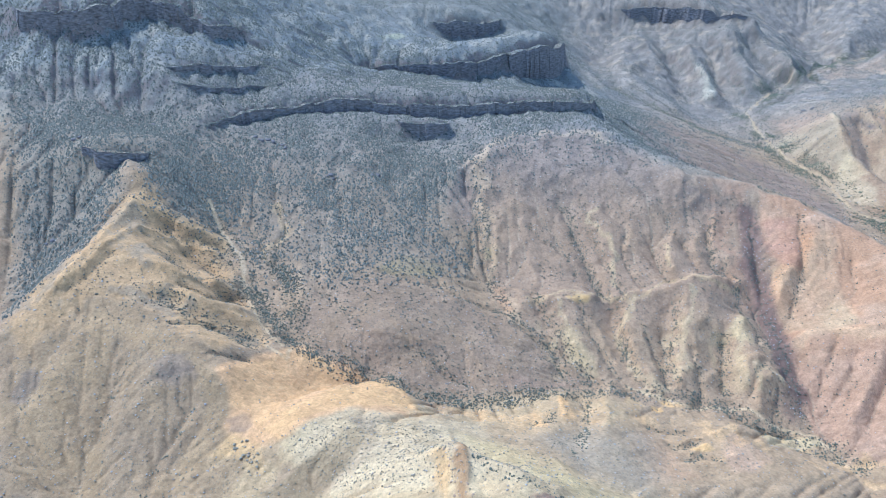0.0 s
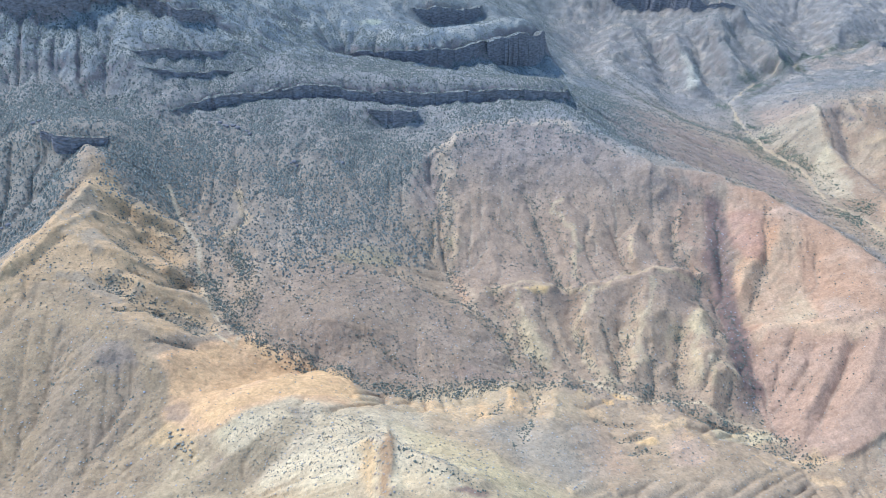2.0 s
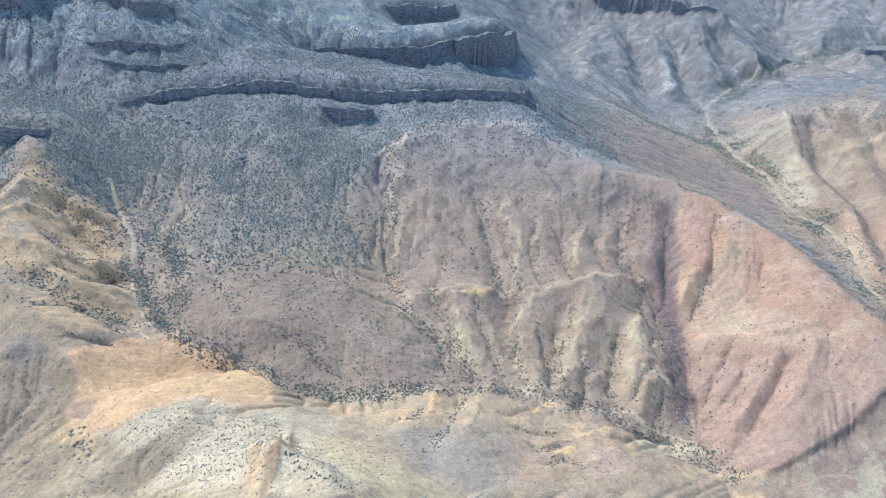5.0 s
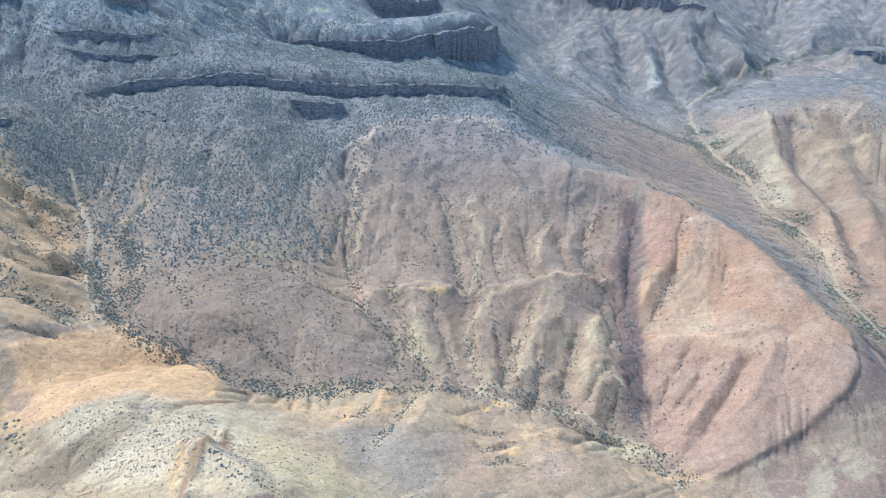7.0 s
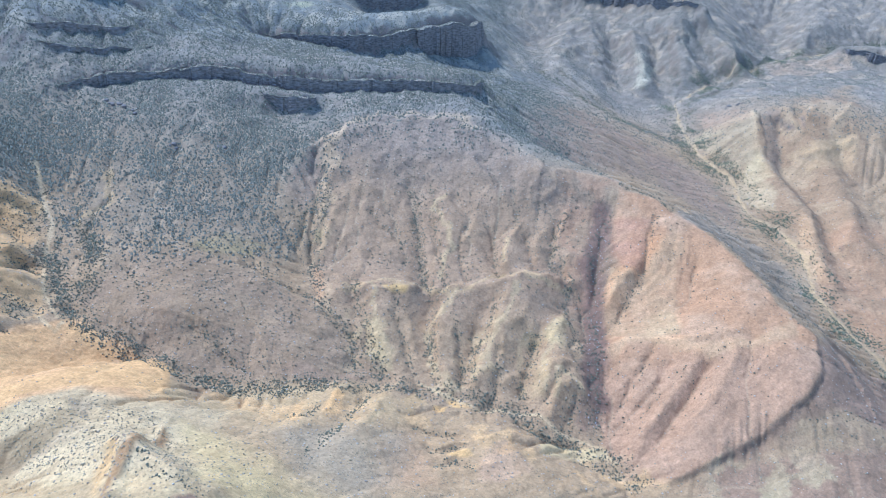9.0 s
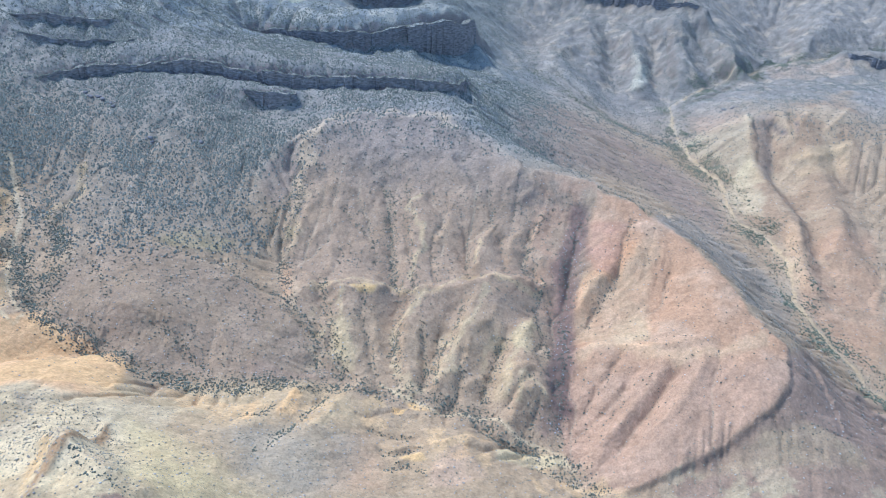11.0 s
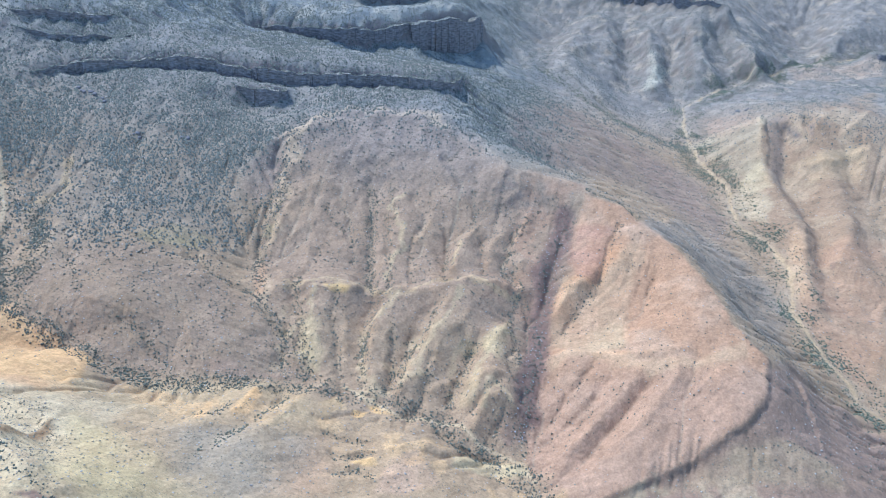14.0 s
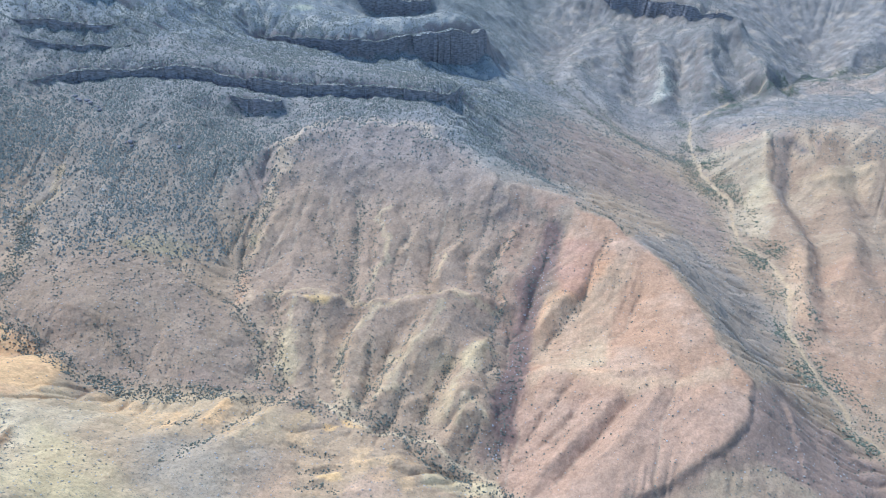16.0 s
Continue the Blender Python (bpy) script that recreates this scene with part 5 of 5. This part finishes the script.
grow("desert_shrubs", p[mid], s[mid], brush_mat, 1, 0.95, "low dark olive shrubs on the gullied brown slopes", "shrubs")
grow("desert_shrubs", p[far_off], s[far_off] * 1.1, brush_mat, 0, 0.9, "low dark olive shrubs on the far slopes", "shrubs")
p = scatter(thicket_density)
grow("wash_thicket", p, 1.1 + 2.3 * chance.random(len(p)) ** 1.7, thicket_mat, 1, 1.0, "dense dark green bushes along the dry wash", "bushes")
p = scatter(green_density)
grow("riverside_bushes", p, chance.uniform(1.8, 4.0, len(p)), river_mat, 1, 1.0, "fresh green bushes along the river bed", "bushes")
rubble = sum(mask * amount for mask, amount in STONY)
p = scatter(rubble + in_view * woods * 0.026 * (0.2 + thick) * smooth(2200, 1600, cy) + (1 - woods) * (1 - bare) * 0.008 * smooth(2200, 1500, cy))
grow("boulders", p, 0.7 + 2.6 * chance.random(len(p)) ** 2.4, stone_mat, 0, 0.8, "pale grey boulders strewn over the slopes", "boulders")


# ---- single shrubs and boulders on the nearest slopes ----


def mesh_of(name, co, tri, mat):
    me = bpy.data.meshes.new(name)
    me.from_pydata(co.tolist(), [], tri.tolist())
    me.materials.append(mat)
    return me


def stems(seed):
    """Four bent stems from one root, tapering to a point."""
    r = np.random.default_rng(seed)
    co, tri = [], []
    for k in range(4):
        turn = k * 1.57 + r.uniform(-0.4, 0.4)
        tip = np.array((math.cos(turn) * 0.3, math.sin(turn) * 0.3, r.uniform(0.35, 0.55)))
        b = len(co)
        co += [(0.05 * math.cos(a), 0.05 * math.sin(a), -0.15) for a in (0, 2.1, 4.2)] + [tuple(tip)]
        tri += [(b, b + 1, b + 3), (b + 1, b + 2, b + 3), (b + 2, b, b + 3)]
    return np.array(co), np.array(tri)


bark_mat, n, l, shade = material("grey_bark")
fibre = n.new("ShaderNodeTexNoise")
fibre.inputs["Scale"].default_value = 6
ramp = n.new("ShaderNodeValToRGB")
ramp.color_ramp.elements[0].color, ramp.color_ramp.elements[1].color = (0.1, 0.08, 0.06, 1), (0.22, 0.19, 0.16, 1)
l.new(fibre.outputs["Fac"], ramp.inputs["Fac"])
l.new(ramp.outputs["Color"], shade.inputs["Base Color"])

crowns = [mesh_of("crown", *clump(5, 500 + k), shrub_mat) for k in range(6)]
stem_meshes = [mesh_of("stem", *stems(520 + k), bark_mat) for k in range(3)]


def shrub(place, size, k, label):
    thing = tagged(new("desert_shrub"), label, "shrub", "shrubs on the near slopes")
    thing.location = place
    thing.rotation_euler.z = k * 2.4
    thing.scale = (size, size, size * 0.9)
    for me in (crowns[k % 6], stem_meshes[k % 3]):
        part_ob = new(me.name, me)
        part_ob.parent = thing
    return thing


def some(ring, number, seed):
    """Random places within an outline, on the ground."""
    r = np.random.default_rng(seed)
    xs, ys_ = [q[0] for q in ring], [q[1] for q in ring]
    x, y = r.uniform(min(xs), max(xs), number * 6), r.uniform(min(ys_), max(ys_), number * 6)
    keep = np.flatnonzero(inside(x, y, ring) > 4)[:number]
    return np.stack([x[keep], y[keep], height(x[keep], y[keep])], -1)


for ring, number, seed, label in ((ring_lobes, 70, 31, "round olive shrub on a bare orange-tan hillside"),
                                  (ring_white, 110, 32, "small dark olive shrub on a chalk-white slope"),
                                  (ring_near, 110, 33, "low dusty olive shrub on a grey-brown slope")):
    for k, q in enumerate(some(ring, number, seed)):
        shrub(q, 1.15 + 1.3 * (((k * 7) % 11) / 11) ** 2, k, label)

for k, q in enumerate(some(ring_hollow, 16, 35)):
    shrub(q, 2.4 + 2.0 * ((k * 5) % 7) / 7, k, "large dark green bush in a hollow of tan soil")


def trunk_mesh(seed):
    """A short bent trunk that forks into two limbs."""
    r = np.random.default_rng(seed)
    co, tri = [], []
    for foot, tip, thick, thin in (((0, 0, -0.2), (0.04, 0.02, 0.3), 0.07, 0.05), ((0.04, 0.02, 0.28), (0.2, r.uniform(-0.1, 0.1), 0.6), 0.05, 0.02), ((0.04, 0.02, 0.28), (-0.16, r.uniform(-0.1, 0.1), 0.62), 0.05, 0.02)):
        b = len(co)
        for c, w in ((foot, thick), (tip, thin)):
            co += [(c[0] + w * math.cos(q * 1.257), c[1] + w * math.sin(q * 1.257), c[2]) for q in range(5)]
        for q in range(5):
            o = (q + 1) % 5
            tri += [(b + q, b + o, b + 5 + o), (b + q, b + 5 + o, b + 5 + q)]
    return np.array(co), np.array(tri)


juniper_crowns = [mesh_of("crown", *clump(7, 600 + k), juniper_mat) for k in range(5)]
trunks = [mesh_of("trunk", *trunk_mesh(620 + k), bark_mat) for k in range(3)]
bush_crowns = [mesh_of("crown", *clump(6, 640 + k), thicket_mat) for k in range(5)]


def plant(name, label, category, group, place, size, k, meshes, tall):
    """One plant: its crown and its wood under an Empty at its foot."""
    thing = tagged(new(name), label, category, group)
    thing.location, thing.rotation_euler.z, thing.scale = place, k * 2.4, (size, size, size * tall)
    for me in meshes:
        part_ob = new(me.name, me)
        part_ob.parent = thing


near_woods = [(-230, 960), (-160, 930), (-60, 950), (60, 1000), (60, 1180), (-120, 1180), (-250, 1120)]
for k, q in enumerate(some(near_woods, 220, 34)):
    plant("juniper_tree", "grey-green juniper on a stony brown slope", "tree", "junipers on the near wooded slope", q, 2.2 + 2.0 * (((k * 5) % 13) / 13) ** 2, k, (juniper_crowns[k % 5], trunks[k % 3]), 1.1)
for k, c in enumerate(dense(left_wash[4:], 5.5)[:200]):
    side = 3 + 8 * ((k * 7) % 10) / 10
    x, y = c.x + side * math.sin(k * 2.4), c.y + side * math.cos(k * 2.4)
    q = (x, y, float(height(np.array([x]), np.array([y]))[0]))
    plant("wash_bush", "rounded dark green bush beside the dry wash", "bush", "bushes along the dry wash", q, 2.0 + 1.8 * ((k * 5) % 9) / 9, k, (bush_crowns[k % 5], stem_meshes[k % 3]), 1.0)

pale_mat, n, l, shade = material("weathered_boulder", 0.9)
lichen = n.new("ShaderNodeTexNoise")
lichen.inputs["Scale"].default_value, lichen.inputs["Detail"].default_value = 1.3, 6
ramp = n.new("ShaderNodeValToRGB")
ramp.color_ramp.elements[0].color, ramp.color_ramp.elements[1].color = (0.24, 0.2, 0.17, 1), (0.5, 0.46, 0.41, 1)
l.new(lichen.outputs["Fac"], ramp.inputs["Fac"])
l.new(ramp.outputs["Color"], shade.inputs["Base Color"])


def boulder_mesh(seed, mat):
    """An angular block with chipped faces, sunk a little at its foot."""
    r = np.random.default_rng(seed)
    bm = bmesh.new()
    bmesh.ops.create_icosphere(bm, subdivisions=2, radius=0.5)
    for v in bm.verts:
        v.co *= 0.85 + 0.3 * float(r.random())
        v.co.x, v.co.z = max(-0.42, min(0.4, v.co.x)), max(-0.3, min(0.36, v.co.z))
    me = bpy.data.meshes.new("boulder")
    bm.to_mesh(me)
    bm.free()
    me.materials.append(mat)
    return me


blocks = [boulder_mesh(540 + k, pale_mat) for k in range(5)]
for ring, number, seed, label, low, high in ((ring_near, 46, 41, "pale angular boulder on a grey-brown slope", 1.4, 3.6),
                                             (ring_rubble, 90, 43, "brown-grey boulder in the steep gully under the red hill", 1.6, 3.4),
                                             (ring_olive, 34, 42, "pale boulder on a yellow-grey slope above the wash", 1.2, 2.6)):
    for k, q in enumerate(some(ring, number, seed)):
        ob = tagged(new("boulder", blocks[k % 5]), label, "boulder", "boulders on the near slopes")
        size = low + (high - low) * (((k * 5) % 13) / 13) ** 2
        ob.location, ob.rotation_euler.z, ob.scale = q, k * 1.9, (size, size * 0.8, size * 0.75)
brown_mat = leaf_material("brown_outcrop", (0.2, 0.13, 0.08), (0.36, 0.25, 0.16))
crags = [boulder_mesh(560 + k, brown_mat) for k in range(4)]
for k, c in enumerate(dense(knob_rim, 2.6)):
    ob = tagged(new("outcrop_rock", crags[k % 4]), "rust-brown rock in a crumbling crest on the white hill", "rock", "rocks of the brown crest")
    dx, dy = 6 * math.sin(k * 2.7), 5 * math.cos(k * 1.9)
    size = 1.5 + 2.2 * ((k * 5) % 7) / 7
    ob.location = (c.x + dx, c.y + dy, float(height(np.array([c.x + dx]), np.array([c.y + dy]))[0]))
    ob.rotation_euler.z, ob.scale = k * 2.1, (size, size * 0.7, size * 0.8)

# ---- dark crags that stand out of the wooded slopes ----
dark_mat = leaf_material("dark_crag", (0.09, 0.08, 0.075), (0.18, 0.155, 0.14))
hulks = [boulder_mesh(580 + k, dark_mat) for k in range(4)]
for k, (x, y) in enumerate(CRAGS):
    for j in range(3):
        dx, dy = 6 * math.sin(k * 2.3 + j * 2.1), 4 * math.cos(k * 1.7 + j * 2.1)
        size = 11 - 2.5 * j + 2 * math.sin(k * 3.1)
        ob = tagged(new("rock_crag", hulks[(k + j) % 4]), "dark weathered crag among junipers on the slope", "rock", "crags on the wooded slope")
        ob.location = (x + dx, y + dy, float(height(np.array([x + dx]), np.array([y + dy]))[0]))
        ob.rotation_euler.z, ob.scale = k * 1.3 + j, (size, size * 0.7, size * 0.75)
